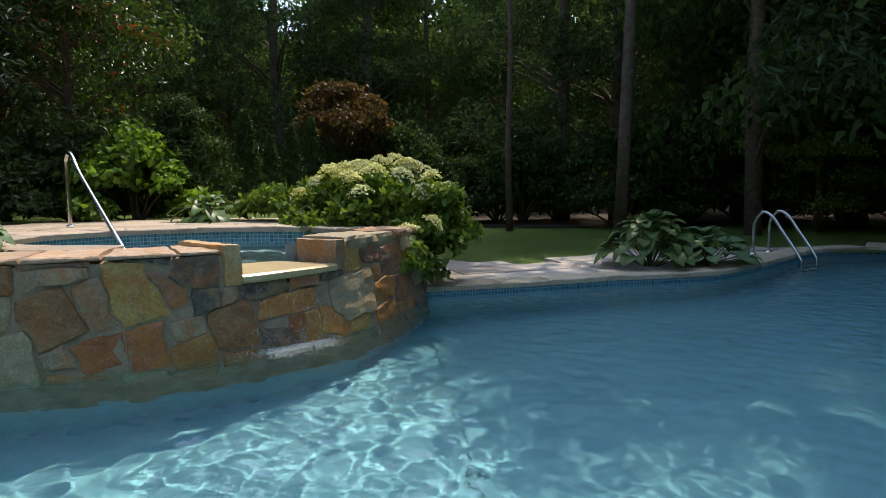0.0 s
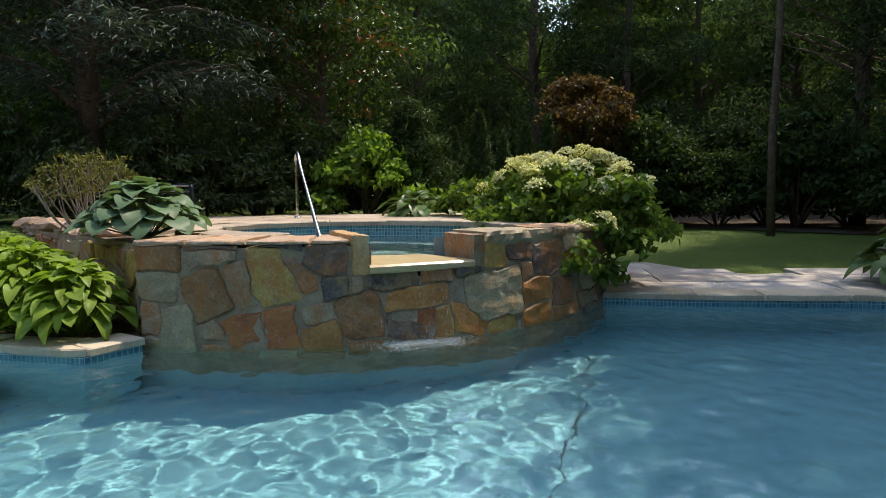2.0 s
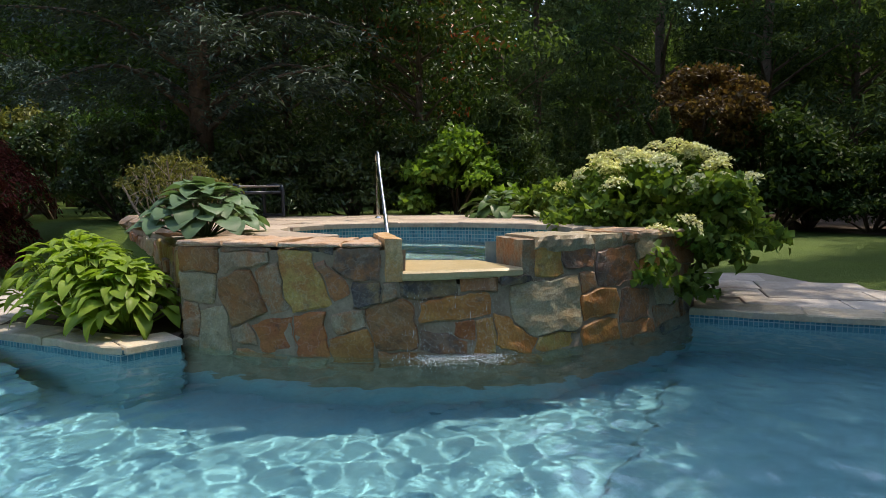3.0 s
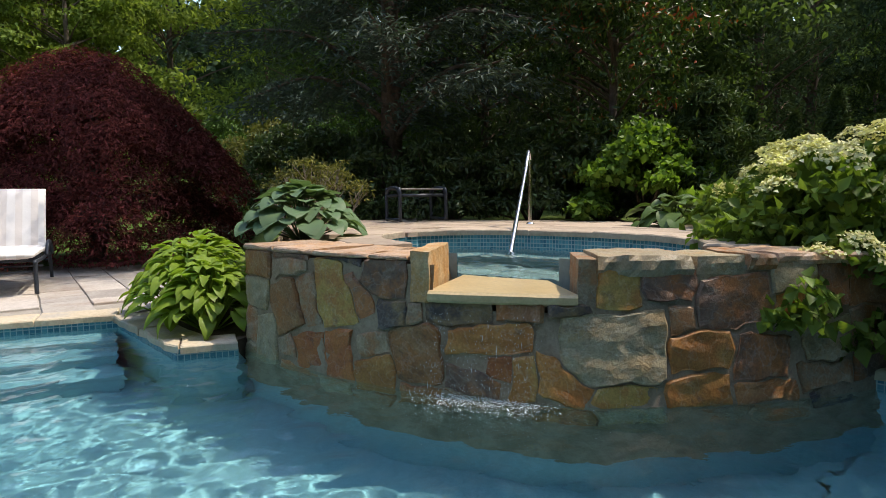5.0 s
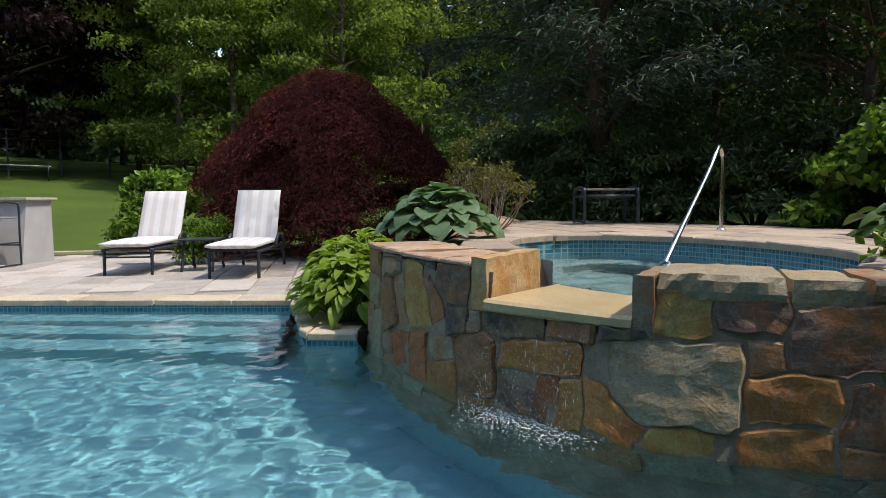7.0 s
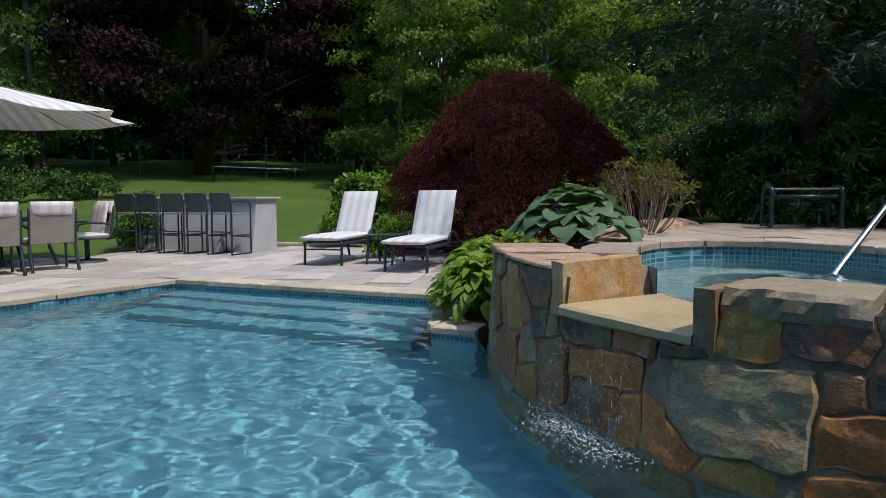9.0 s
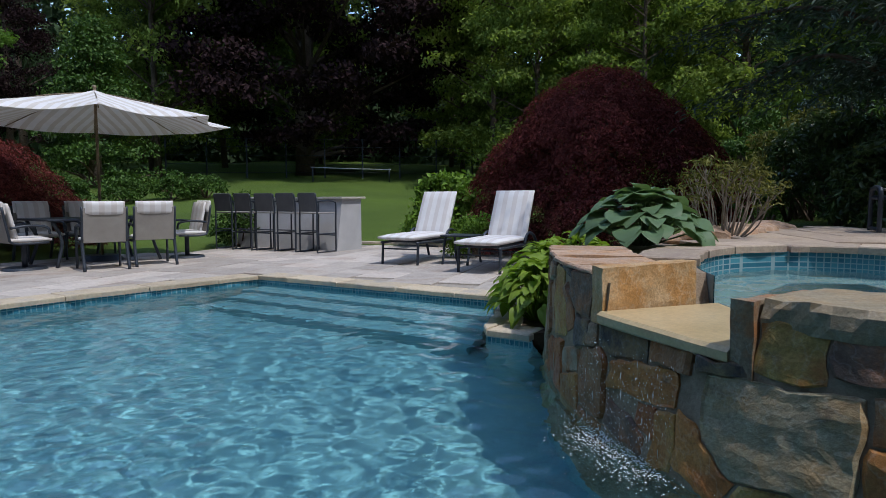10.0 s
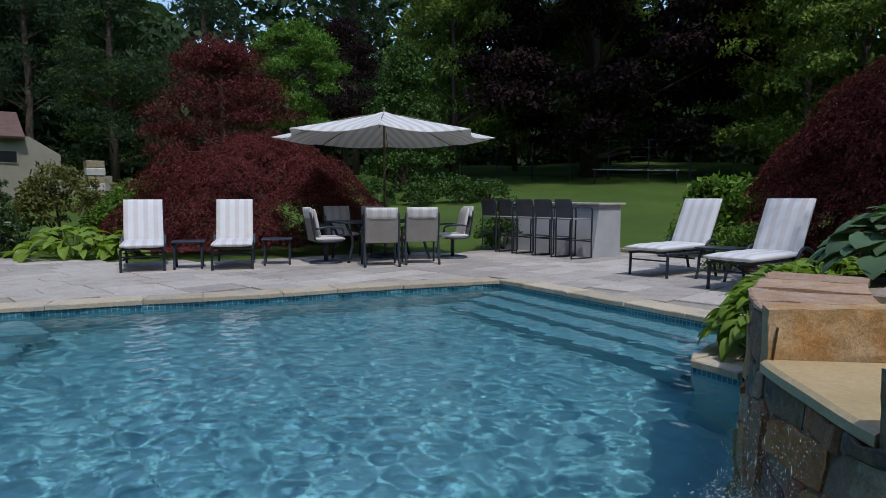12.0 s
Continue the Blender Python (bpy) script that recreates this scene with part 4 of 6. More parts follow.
root = empty("handrail", pose(-4.59, 7.08, Z_SPA))
rail("rail", [(0, 0, 0), (0.0, 0.0, 0.3), (0, 0, 0.7), (0.02, -0.02, 0.79), (0.1, -0.08, 0.855), (0.2, -0.16, 0.79), (0.42, -0.34, 0.56), (1.31, -1.05, -0.2), (1.4, -1.12, -0.35), (1.41, -1.13, -0.52)], 0.024, root)
flange(0, 0, 0, root)
tagged(root, "polished steel handrail slanting down into the spa", "handrail")
root = empty("pool_ladder", pose(4.2, 9.57, 0.0, 0, 0, -52))
for k, dy in enumerate((0.0, 0.42)):
    rail("rail", [(0, dy, 0), (0, dy, 0.35), (0.02, dy, 0.5), (0.13, dy, 0.62), (0.27, dy, 0.56), (0.42, dy, 0.36), (0.66, dy, 0.02), (0.7, dy, -0.15), (0.7, dy, -0.9)], 0.022, root)
    flange(0, dy, 0, root)
for k in range(2):
    bm = bmesh.new()
    box(bm, (0.66, 0.0, -0.4 - 0.3 * k), (0.74, 0.42, -0.37 - 0.3 * k), bevel=0.008)
    part("tread", bm, M_STEEL, root)
tagged(root, "steel pool ladder with two hooped rails", "ladder")


# ---- furniture ----
def cushion(name, L, W, T, mat, root, m, puff=0.02, label="", cuts=8):
    """A soft rounded pad, L along x, W along y."""
    bm = bmesh.new()
    bmesh.ops.create_cube(bm, size=1.0)
    bmesh.ops.subdivide_edges(bm, edges=bm.edges[:], cuts=cuts, use_grid_fill=True)
    for v in bm.verts:
        a, b2, c = v.co * 2
        k = (1 - abs(a) ** 6) * (1 - abs(b2) ** 6)
        ed = 1 - 0.06 * abs(c) ** 4 * (abs(a) ** 8 + abs(b2) ** 8)
        dent = 0.5 * puff * (math.cos(a * 3.0 * math.pi) * 0.25)
        v.co = Vector((a * L / 2 * ed, b2 * W / 2 * ed, c * (T / 2 * (0.55 + 0.45 * k) + (dent if c > 0 else 0))))
        v.co = m @ v.co
    return part(name, bm, mat, root, label, smooth=True)


def bar(name, pts, r, root, mat=None, n=5, flat=1.0):
    bm = bmesh.new()
    tube(bm, curve_pts(pts, n) if len(pts) > 2 else pts, r, 8)
    return part(name, bm, mat or M_IRON, root, smooth=True)


def lounger():
    """Foot end at +x; the pad's foot edge is at x 0.1, the hinge at x -1.15."""
    root = empty("sun_lounger")
    for k, s in enumerate((-0.31, 0.31)):
        bar("side_rail", [(0.02, s, 0.34), (-0.6, s, 0.33), (-1.2, s, 0.33), (-1.75, s, 0.32)], 0.02, root)
        bar("leg", [(-0.03, s, 0.34), (-0.02, s, 0.17), (-0.01, s, 0)], 0.022, root)
        bar("leg", [(-1.5, s, 0.33), (-1.58, s, 0.2), (-1.66, s, 0)], 0.022, root)
        bar("arm", [(-0.98, s * 1.06, 0.34), (-1.06, s * 1.1, 0.47), (-1.2, s * 1.1, 0.5), (-1.4, s * 1.1, 0.44), (-1.52, s * 1.1, 0.33)], 0.022, root)
        bar("back_rail", [(-1.12, s * 0.95, 0.36), (-1.5, s * 0.95, 1.06)], 0.016, root)
    for x in (-0.03, -0.75, -1.6):
        bar("stretcher", [(x, -0.31, 0.24), (x, 0.31, 0.24)], 0.012, root)
    for k in range(7):
        bar("sling_slat", [(-0.05 - 0.17 * k, -0.3, 0.35), (-0.05 - 0.17 * k, 0.3, 0.35)], 0.009, root)
    bar("top_bar", [(-1.5, -0.3, 1.06), (-1.5, 0.3, 1.06)], 0.016, root)
    cushion("seat_cushion", 1.3, 0.63, 0.1, M_STRIPE, root, pose(-0.52, 0, 0.42))
    cushion("back_cushion", 0.86, 0.63, 0.1, M_STRIPE, root, pose(-1.3, 0, 0.76, 0, 61.5, 0))
    return tagged(root, "dark metal sun lounger with a pale striped cushion", "sun lounger", "sun loungers")


def place_copies(first, poses):
    first.matrix_basis = poses[0]
    for m in poses[1:]:
        copy_thing(first, m)

place_copies(lounger(), [pose(-5.98, 1.5, -0.005, 0, 0, 3), pose(-6.4, -0.06, -0.005, 0, 0, 4), pose(-0.36, -4.98, -0.005, 0, 0, 80), pose(-1.6, -4.42, -0.005, 0, 0, 72)])


def side_table():
    root = empty("side_table")
    bm = bmesh.new()
    box(bm, (-0.26, -0.26, 0.43), (0.26, 0.26, 0.455), bevel=0.008)
    part("tabletop", bm, M_IRON, root)
    for a in (-1, 1):
        for s in (-1, 1):
            bar("leg", [(0.16 * a, 0.2 * s, 0.43), (0.2 * a, 0.21 * s, 0.3), (0.22 * a, 0.21 * s, 0.15), (0.27 * a, 0.21 * s, 0)], 0.02, root)
    return tagged(root, "small dark metal side table with curved legs", "side table", "side tables")

place_copies(side_table(), [pose(-7.0, 0.72, -0.005, 0, 0, 3), pose(-1.1, -5.2, -0.005, 0, 0, 75), pose(-2.55, -5.0, -0.005, 0, 0, 70)])


def bench():
    root = empty("bench")
    for s in (-0.36, 0.36):
        for x in (-0.22, 0.22):
            bar("leg", [(x, s, 0), (x, s, 0.2), (x, s, 0.4), (x * 0.85, s, 0.46)], 0.024, root)
        bar("arm", [(-0.22, s, 0.38), (-0.12, s, 0.46), (0.12, s, 0.46), (0.22, s, 0.38)], 0.024, root)
        bar("foot", [(-0.22, s, 0.03), (0.22, s, 0.03)], 0.02, root)
    for x in (-0.2, 0.2):
        bar("rail", [(x, -0.36, 0.36), (x, 0.36, 0.36)], 0.022, root)
    bm = bmesh.new()
    box(bm, (-0.2, -0.33, 0.435), (0.2, 0.33, 0.46), bevel=0.01)
    part("sling_seat", bm, M_SLING, root, "grey woven sling seat")
    return tagged(root, "low dark metal bench with a grey sling seat", "bench")

bench().matrix_basis = pose(-6.45, 6.36, Z_SPA, 0, 0, 5)


def dining_chair(swivel):
    """Faces +x."""
    root = empty("dining_chair")
    for s in (-0.29, 0.29):
        if not swivel:
            bar("leg", [(0.2, s, 0.63), (0.24, s, 0.4), (0.26, s, 0)], 0.02, root)
            bar("leg", [(-0.22, s, 0.45), (-0.27, s, 0.25), (-0.36, s, 0)], 0.024, root)
        bar("arm", [(-0.24, s, 0.62), (0.0, s, 0.65), (0.22, s, 0.62), (0.26, s, 0.52)], 0.02, root)
        bar("back_post", [(0.24, s, 0.4), (-0.2, s, 0.4), (-0.27, s, 0.55), (-0.33, s, 0.92)], 0.018, root)
    if swivel:
        bar("pedestal", [(0, 0, 0.03), (0, 0, 0.4)], 0.04, root)
        bm = bmesh.new()
        bmesh.ops.create_cone(bm, cap_ends=True, segments=24, radius1=0.3, radius2=0.27, depth=0.03, matrix=Matrix.Translation((0, 0, 0.016)))
        part("swivel_base", bm, M_IRON, root)
    bm = bmesh.new()
    box(bm, (-0.012, -0.28, 0.0), (0.012, 0.28, 0.52), pose(-0.24, 0, 0.4, 0, -10, 0), bevel=0.008)
    part("sling_back", bm, M_SLING, root, "taupe woven sling back")
    cushion("seat_cushion", 0.54, 0.54, 0.09, M_STRIPE, root, pose(0.02, 0, 0.44), cuts=6)
    cushion("back_cushion", 0.55, 0.5, 0.09, M_STRIPE, root, pose(-0.2, 0, 0.7, 0, 79, 0), cuts=6)
    cushion("head_flap", 0.2, 0.54, 0.1, M_STRIPE, root, pose(-0.31, 0, 0.9, 0, 80, 0), cuts=6)
    return tagged(root, "dark metal dining chair with pale striped cushions", "chair", "dining chairs")

TX, TY, TR = -4.5, -4.75, -6
tm = pose(TX, TY, -0.005, 0, 0, TR)
ch = dining_chair(False)
place_copies(ch, [tm @ pose(0.46, 1.08, 0, 0, 0, -106), tm @ pose(-0.3, 1.1, 0, 0, 0, -108), tm @ pose(0.42, -1.05, 0, 0, 0, 90), tm @ pose(-0.4, -1.05, 0, 0, 0, 92)])
place_copies(dining_chair(True), [tm @ pose(1.16, 0.22, 0, 0, 0, 176), tm @ pose(-1.3, 0.5, 0, 0, 0, -12)])
root = empty("dining_table", tm)
bm = bmesh.new()
box(bm, (-0.95, -0.55, 0.70), (0.95, 0.55, 0.735), bevel=0.012)
part("tabletop", bm, M_IRON, root)
for a in (-1, 1):
    for s in (-1, 1):
        bar("leg", [(0.85 * a, 0.45 * s, 0.7), (0.72 * a, 0.42 * s, 0.4), (0.82 * a, 0.46 * s, 0)], 0.026, root)
tagged(root, "dark metal outdoor dining table under the umbrella", "table")

# umbrella
root = empty("patio_umbrella", pose(-4.73, -4.99, -0.005, 0, 0, 22.5 + 14))
bar("pole", [(0, 0, 0.02), (0, 0, 2.86)], 0.024, root, M_WOOD)
bm = bmesh.new()
bmesh.ops.create_cone(bm, cap_ends=True, segments=28, radius1=0.34, radius2=0.26, depth=0.09, matrix=Matrix.Translation((0, 0, 0.045)))
part("base", bm, M_IRON, root)
bm = bmesh.new()
bmesh.ops.create_uvsphere(bm, u_segments=10, v_segments=6, radius=0.035, matrix=Matrix.Translation((0, 0, 2.89)))
part("finial", bm, M_WOOD, root)
R, H0, H1 = 1.98, 2.84, 2.34
def canopy_panel(sector):
    v, f, na, nr = [], [], 8, 8
    half = math.pi / 8
    for th in (0.0, -0.006):
        for i in range(nr + 1):
            q = i / nr
            for j in range(na + 1):
                a = -half + 2 * half * j / na
                s = (a / half) ** 2
                flat = math.cos(half) / math.cos(a)
                rr2 = R * q * (flat * 1.0 + 0.1 * s)
                z = H0 - (H0 - H1) * (0.8 * q + 0.2 * q ** 0.5) - 0.015 * q * (1 - s) - (0.05 * (1 - s) if i == nr else 0)
                v.append((rr2 * math.cos(a), rr2 * math.sin(a), z + th))
    m = (nr + 1) * (na + 1)
    for b2 in (0, m):
        for i in range(nr):
            for j in range(na):
                k = b2 + i * (na + 1) + j
                f.append((k, k + na + 1, k + na + 2, k + 1) if b2 == 0 else (k, k + 1, k + na + 2, k + na + 1))
    return v, f
pv, pf = canopy_panel(0)
first = obj("canopy_panel", pv, pf, M_CANVAS, root, smooth=True)
for k in range(8):
    ob = first if k == 0 else new("canopy_panel", first.data)
    ob.parent = root
    ob.matrix_basis = pose(0, 0, 0, 0, 0, 45 * k)
    a = radians(45 * k + 22.5)
    bar("rib", [(0.04 * math.cos(a), 0.04 * math.sin(a), 2.8), (1.0 * math.cos(a), 1.0 * math.sin(a), 2.6), (1.95 * math.cos(a), 1.95 * math.sin(a), 2.31)], 0.009, root, M_WOOD)
tagged(root, "open patio umbrella with pale striped canvas", "umbrella")

# bar counter and stools
root = empty("bar_counter", pose(-8.0, -3.9, -0.03, 0, 0, -3))
def wedge(name, x0, x1, xt, y0, y1, z1, mat):
    v = [(x0, y0, 0), (x1, y0, 0), (xt, y0, z1), (x0, y0, z1), (x0, y1, 0), (x1, y1, 0), (xt, y1, z1), (x0, y1, z1)]
    return obj(name, v, [(0, 1, 2, 3), (7, 6, 5, 4), (1, 5, 6, 2), (0, 3, 7, 4), (3, 2, 6, 7), (0, 4, 5, 1)], mat, root)
wedge("counter_body", -0.72, 0.03, -0.14, -1.5, 1.42, 1.04, M_STUCCO)
bm = bmesh.new()
box(bm, (-0.8, -1.56, 1.045), (-0.06, 1.48, 1.085), bevel=0.008)
part("countertop", bm, M_STUCCO2, root, "pale stone countertop")
tagged(root, "grey stucco outdoor bar with a sloping front", "bar counter")


def stool():
    """Faces -x."""
    root = empty("bar_stool")
    for s in (-0.24, 0.24):
        bar("leg", [(-0.22, s, 0.96), (-0.25, s, 0.9), (-0.24, s, 0.5), (-0.24, s, 0.02)], 0.016, root)
        bar("leg", [(0.24, s, 0.0), (0.24, s, 0.6), (0.23, s, 0.85), (0.27, s, 1.12)], 0.016, root)
        bar("arm", [(0.23, s, 0.97), (0.0, s, 0.99), (-0.2, s, 0.97)], 0.016, root)
        bar("runner", [(-0.24, s, 0.015), (0.24, s, 0.015)], 0.015, root)
        bar("stretcher", [(-0.24, s, 0.36), (0.24, s, 0.36)], 0.012, root)
    bar("footrest", [(-0.24, -0.24, 0.32), (-0.24, 0.24, 0.32)], 0.014, root)
    bar("cross_bar", [(0.24, -0.24, 0.42), (0.24, 0.24, 0.42)], 0.012, root)
    bm = bmesh.new()
    box(bm, (-0.24, -0.23, 0.74), (0.24, 0.23, 0.762), bevel=0.008)
    part("sling_seat", bm, M_SLING, root)
    bm = bmesh.new()
    box(bm, (-0.01, -0.23, 0.0), (0.01, 0.23, 0.36), pose(0.235, 0, 0.78, 0, 7, 0), bevel=0.006)
    part("sling_back", bm, M_SLINGD, root, "dark grey mesh back")
    return tagged(root, "tall black metal bar stool with a mesh back", "bar stool", "bar stools")

place_copies(stool(), [pose(-7.62 + 0.05 * k * 0.6, -2.72 - 0.54 * k, -0.005, 0, 0, -3 + (k * 37 % 5 - 2) * 2.0) for k in range(5)])

# ---- plants ----
L_HYD = leaf_mat("hydrangea_leaf", (0.07, 0.125, 0.022), (0.18, 0.27, 0.05), 0.38)
L_VIB = leaf_mat("viburnum_leaf", (0.08, 0.15, 0.022), (0.18, 0.3, 0.05), 0.4)
L_RHO = leaf_mat("rhododendron_leaf", (0.036, 0.066, 0.022), (0.09, 0.14, 0.045), 0.3, 0.38, spec=0.45)
L_PHO = leaf_mat("photinia_leaf", (0.03, 0.06, 0.015), (0.075, 0.13, 0.03), 0.25, 0.35, (0.3, 0.07, 0.03), 0.25)
L_CON = leaf_mat("spruce_needle", (0.035, 0.065, 0.022), (0.085, 0.13, 0.04), 0.15, 0.6)
L_CED = leaf_mat("cedar_needle", (0.04, 0.065, 0.05), (0.085, 0.125, 0.1), 0.1, 0.6)
L_BRN = leaf_mat("bronze_leaf", (0.075, 0.04, 0.02), (0.15, 0.095, 0.04), 0.3)
L_UNDER = leaf_mat("undergrowth_leaf", (0.024, 0.046, 0.016), (0.06, 0.1, 0.034), 0.3, 0.6, spec=0.1)
L_MAP = leaf_mat("maple_leaf", (0.068, 0.018, 0.02), (0.19, 0.05, 0.052), 0.3, 0.8, spec=0.1)
L_COP = leaf_mat("copper_leaf", (0.014, 0.008, 0.009), (0.035, 0.02, 0.022), 0.12, 0.8, spec=0.05)
L_WOOD = leaf_mat("wood_leaf", (0.04, 0.07, 0.024), (0.095, 0.15, 0.05), 0.45, 0.6, spec=0.1)
L_FRESH = leaf_mat("fresh_leaf", (0.12, 0.175, 0.04), (0.24, 0.31, 0.08), 0.5, 0.7, spec=0.05)
L_PINE = leaf_mat("pine_needle", (0.032, 0.055, 0.028), (0.07, 0.11, 0.058), 0.3, 0.7, spec=0.05)
L_LIME = leaf_mat("lime_leaf", (0.06, 0.13, 0.02), (0.15, 0.27, 0.04), 0.35)
L_IVY = leaf_mat("ivy_leaf", (0.035, 0.08, 0.018), (0.09, 0.165, 0.035), 0.25)
L_AZA = leaf_mat("azalea_leaf", (0.09, 0.1, 0.03), (0.2, 0.2, 0.06), 0.3)
L_PINK = leaf_mat("pink_bloom", (0.4, 0.14, 0.2), (0.6, 0.3, 0.34), 0.3)
L_WHITE = leaf_mat("cream_bloom", (0.5, 0.5, 0.28), (0.78, 0.76, 0.5), 0.25, 0.7)
L_BLUE = leaf_mat("blue_hosta_leaf", (0.07, 0.13, 0.065), (0.15, 0.24, 0.13), 0.25, 0.45)
L_GOLD = leaf_mat("gold_hosta_leaf", (0.13, 0.22, 0.02), (0.26, 0.37, 0.06), 0.4, 0.42)
L_DEEP = leaf_mat("deep_hosta_leaf", (0.055, 0.1, 0.03), (0.11, 0.18, 0.06), 0.2, 0.4)


def hosta_leaf(name, mat, wide=0.8, fold=0.2, droop=0.35):
    """One heart-shaped ribbed leaf, 1 long, along +x from its stalk."""
    v, f, nl, nw = [], [], 6, 4
    for i in range(nl + 1):
        t = i / nl
        w = wide * 0.5 * (math.sin(math.pi * min(1, t * 0.86 + 0.14)) ** 0.75) * (1.0 if t < 0.98 else 0.12)
        for j in range(nw + 1):
            s = j / nw * 2 - 1
            back = -0.12 * abs(s) if i == 0 else 0
            v.append((t + back, s * w, fold * abs(s) * w + 0.12 * math.sin(t * 2.4) - droop * t * t + 0.02 * math.sin(9 * t + 2 * s)))
    for i in range(nl):
        for j in range(nw):
            k = i * (nw + 1) + j
            f.append((k, k + 1, k + nw + 2, k + nw + 1))
    me = bpy.data.meshes.new(name)
    me.from_pydata(v, [], f)
    me.polygons.foreach_set("use_smooth", [True] * len(f))
    me.materials.append(mat)
    return me


def hosta(x, y, z, r, h, count, size, meshes, label, seed, group="", stretch=1.0, turn=0.0):
    root = empty("hosta", pose(x, y, z, 0, 0, turn))
    rng = random.Random(seed)
    for k in range(count):
        q = ((k + 0.5) / count) ** 0.62
        a = k * 2.39996 + rng.uniform(-0.3, 0.3)
        s = size * rng.uniform(0.7, 1.15) * (0.8 + 0.25 * q)
        rad = max(0.0, r * q - s * 0.45)
        zz = h * (1 - 0.72 * q ** 2.2) * rng.uniform(0.88, 1.05) - 0.05 * s
        ob = new("leaf", meshes[k % len(meshes)])
        ob.parent = root
        ob.matrix_basis = pose(rad * math.cos(a) * stretch, rad * math.sin(a), max(0.04, zz), rng.uniform(-22, 22), -(34 - 52 * q) + rng.uniform(-12, 12), math.degrees(a) + rng.uniform(-18, 18)) @ Matrix.Scale(s, 4)
        if k % 2 == 0:
            bm = bmesh.new()
            tube(bm, [(rad * 0.15 * math.cos(a), rad * 0.15 * math.sin(a), 0), (rad * math.cos(a) * stretch, rad * math.sin(a), max(0.04, zz))], 0.006, 4)
            part("stalk", bm, meshes[0].materials[0], root)
    return tagged(root, label, "hosta", group)


blue = [hosta_leaf("blue_leaf", L_BLUE, 0.98, 0.12, 0.3), hosta_leaf("blue_leaf", L_BLUE, 0.9, 0.2, 0.45), hosta_leaf("blue_leaf", L_BLUE, 0.95, 0.05, 0.2)]
gold = [hosta_leaf("gold_leaf", L_GOLD, 0.62, 0.3, 0.45), hosta_leaf("gold_leaf", L_GOLD, 0.7, 0.2, 0.3), hosta_leaf("gold_leaf", L_GOLD, 0.58, 0.35, 0.6)]
deep = [hosta_leaf("deep_leaf", L_DEEP, 0.75, 0.2, 0.4), hosta_leaf("deep_leaf", L_DEEP, 0.68, 0.3, 0.5)]
hosta(-3.58, 4.14, 0.63, 0.5, 0.44, 105, 0.21, blue, "large blue-green hosta on top of the spa wall", 1)
hosta(-3.3, 3.36, -0.03, 0.42, 0.52, 135, 0.17, gold, "lush yellow-green hosta at the foot of the wall", 2, "bed hostas")
hosta(-3.72, 3.28, -0.03, 0.52, 0.62, 140, 0.175, gold, "lush yellow-green hosta at the foot of the wall", 3, "bed hostas")
hosta(-4.3, 3.35, -0.03, 0.6, 0.68, 140, 0.18, gold, "lush yellow-green hosta at the foot of the wall", 4, "bed hostas")
hosta(2.4, 8.3, -0.02, 0.62, 0.66, 90, 0.26, deep, "dark green hosta clump beside the pool ladder", 5, "ladder hostas", 1.1)
hosta(3.15, 8.55, -0.02, 0.62, 0.42, 70, 0.26, blue, "blue-green hosta clump beside the pool ladder", 6, "ladder hostas", 1.1)
hosta(0.35, -8.6, -0.05, 0.9, 0.6, 60, 0.36, gold, "yellow-green hosta in the far border", 7, "border hostas", 1.3)
hosta(-0.6, -8.2, -0.05, 0.6, 0.5, 40, 0.32, gold, "yellow-green hosta in the far border", 8, "border hostas")
hosta(-3.4, 8.2, 0.62, 0.5, 0.3, 30, 0.3, deep, "dark hosta at the edge of the spa terrace", 9)


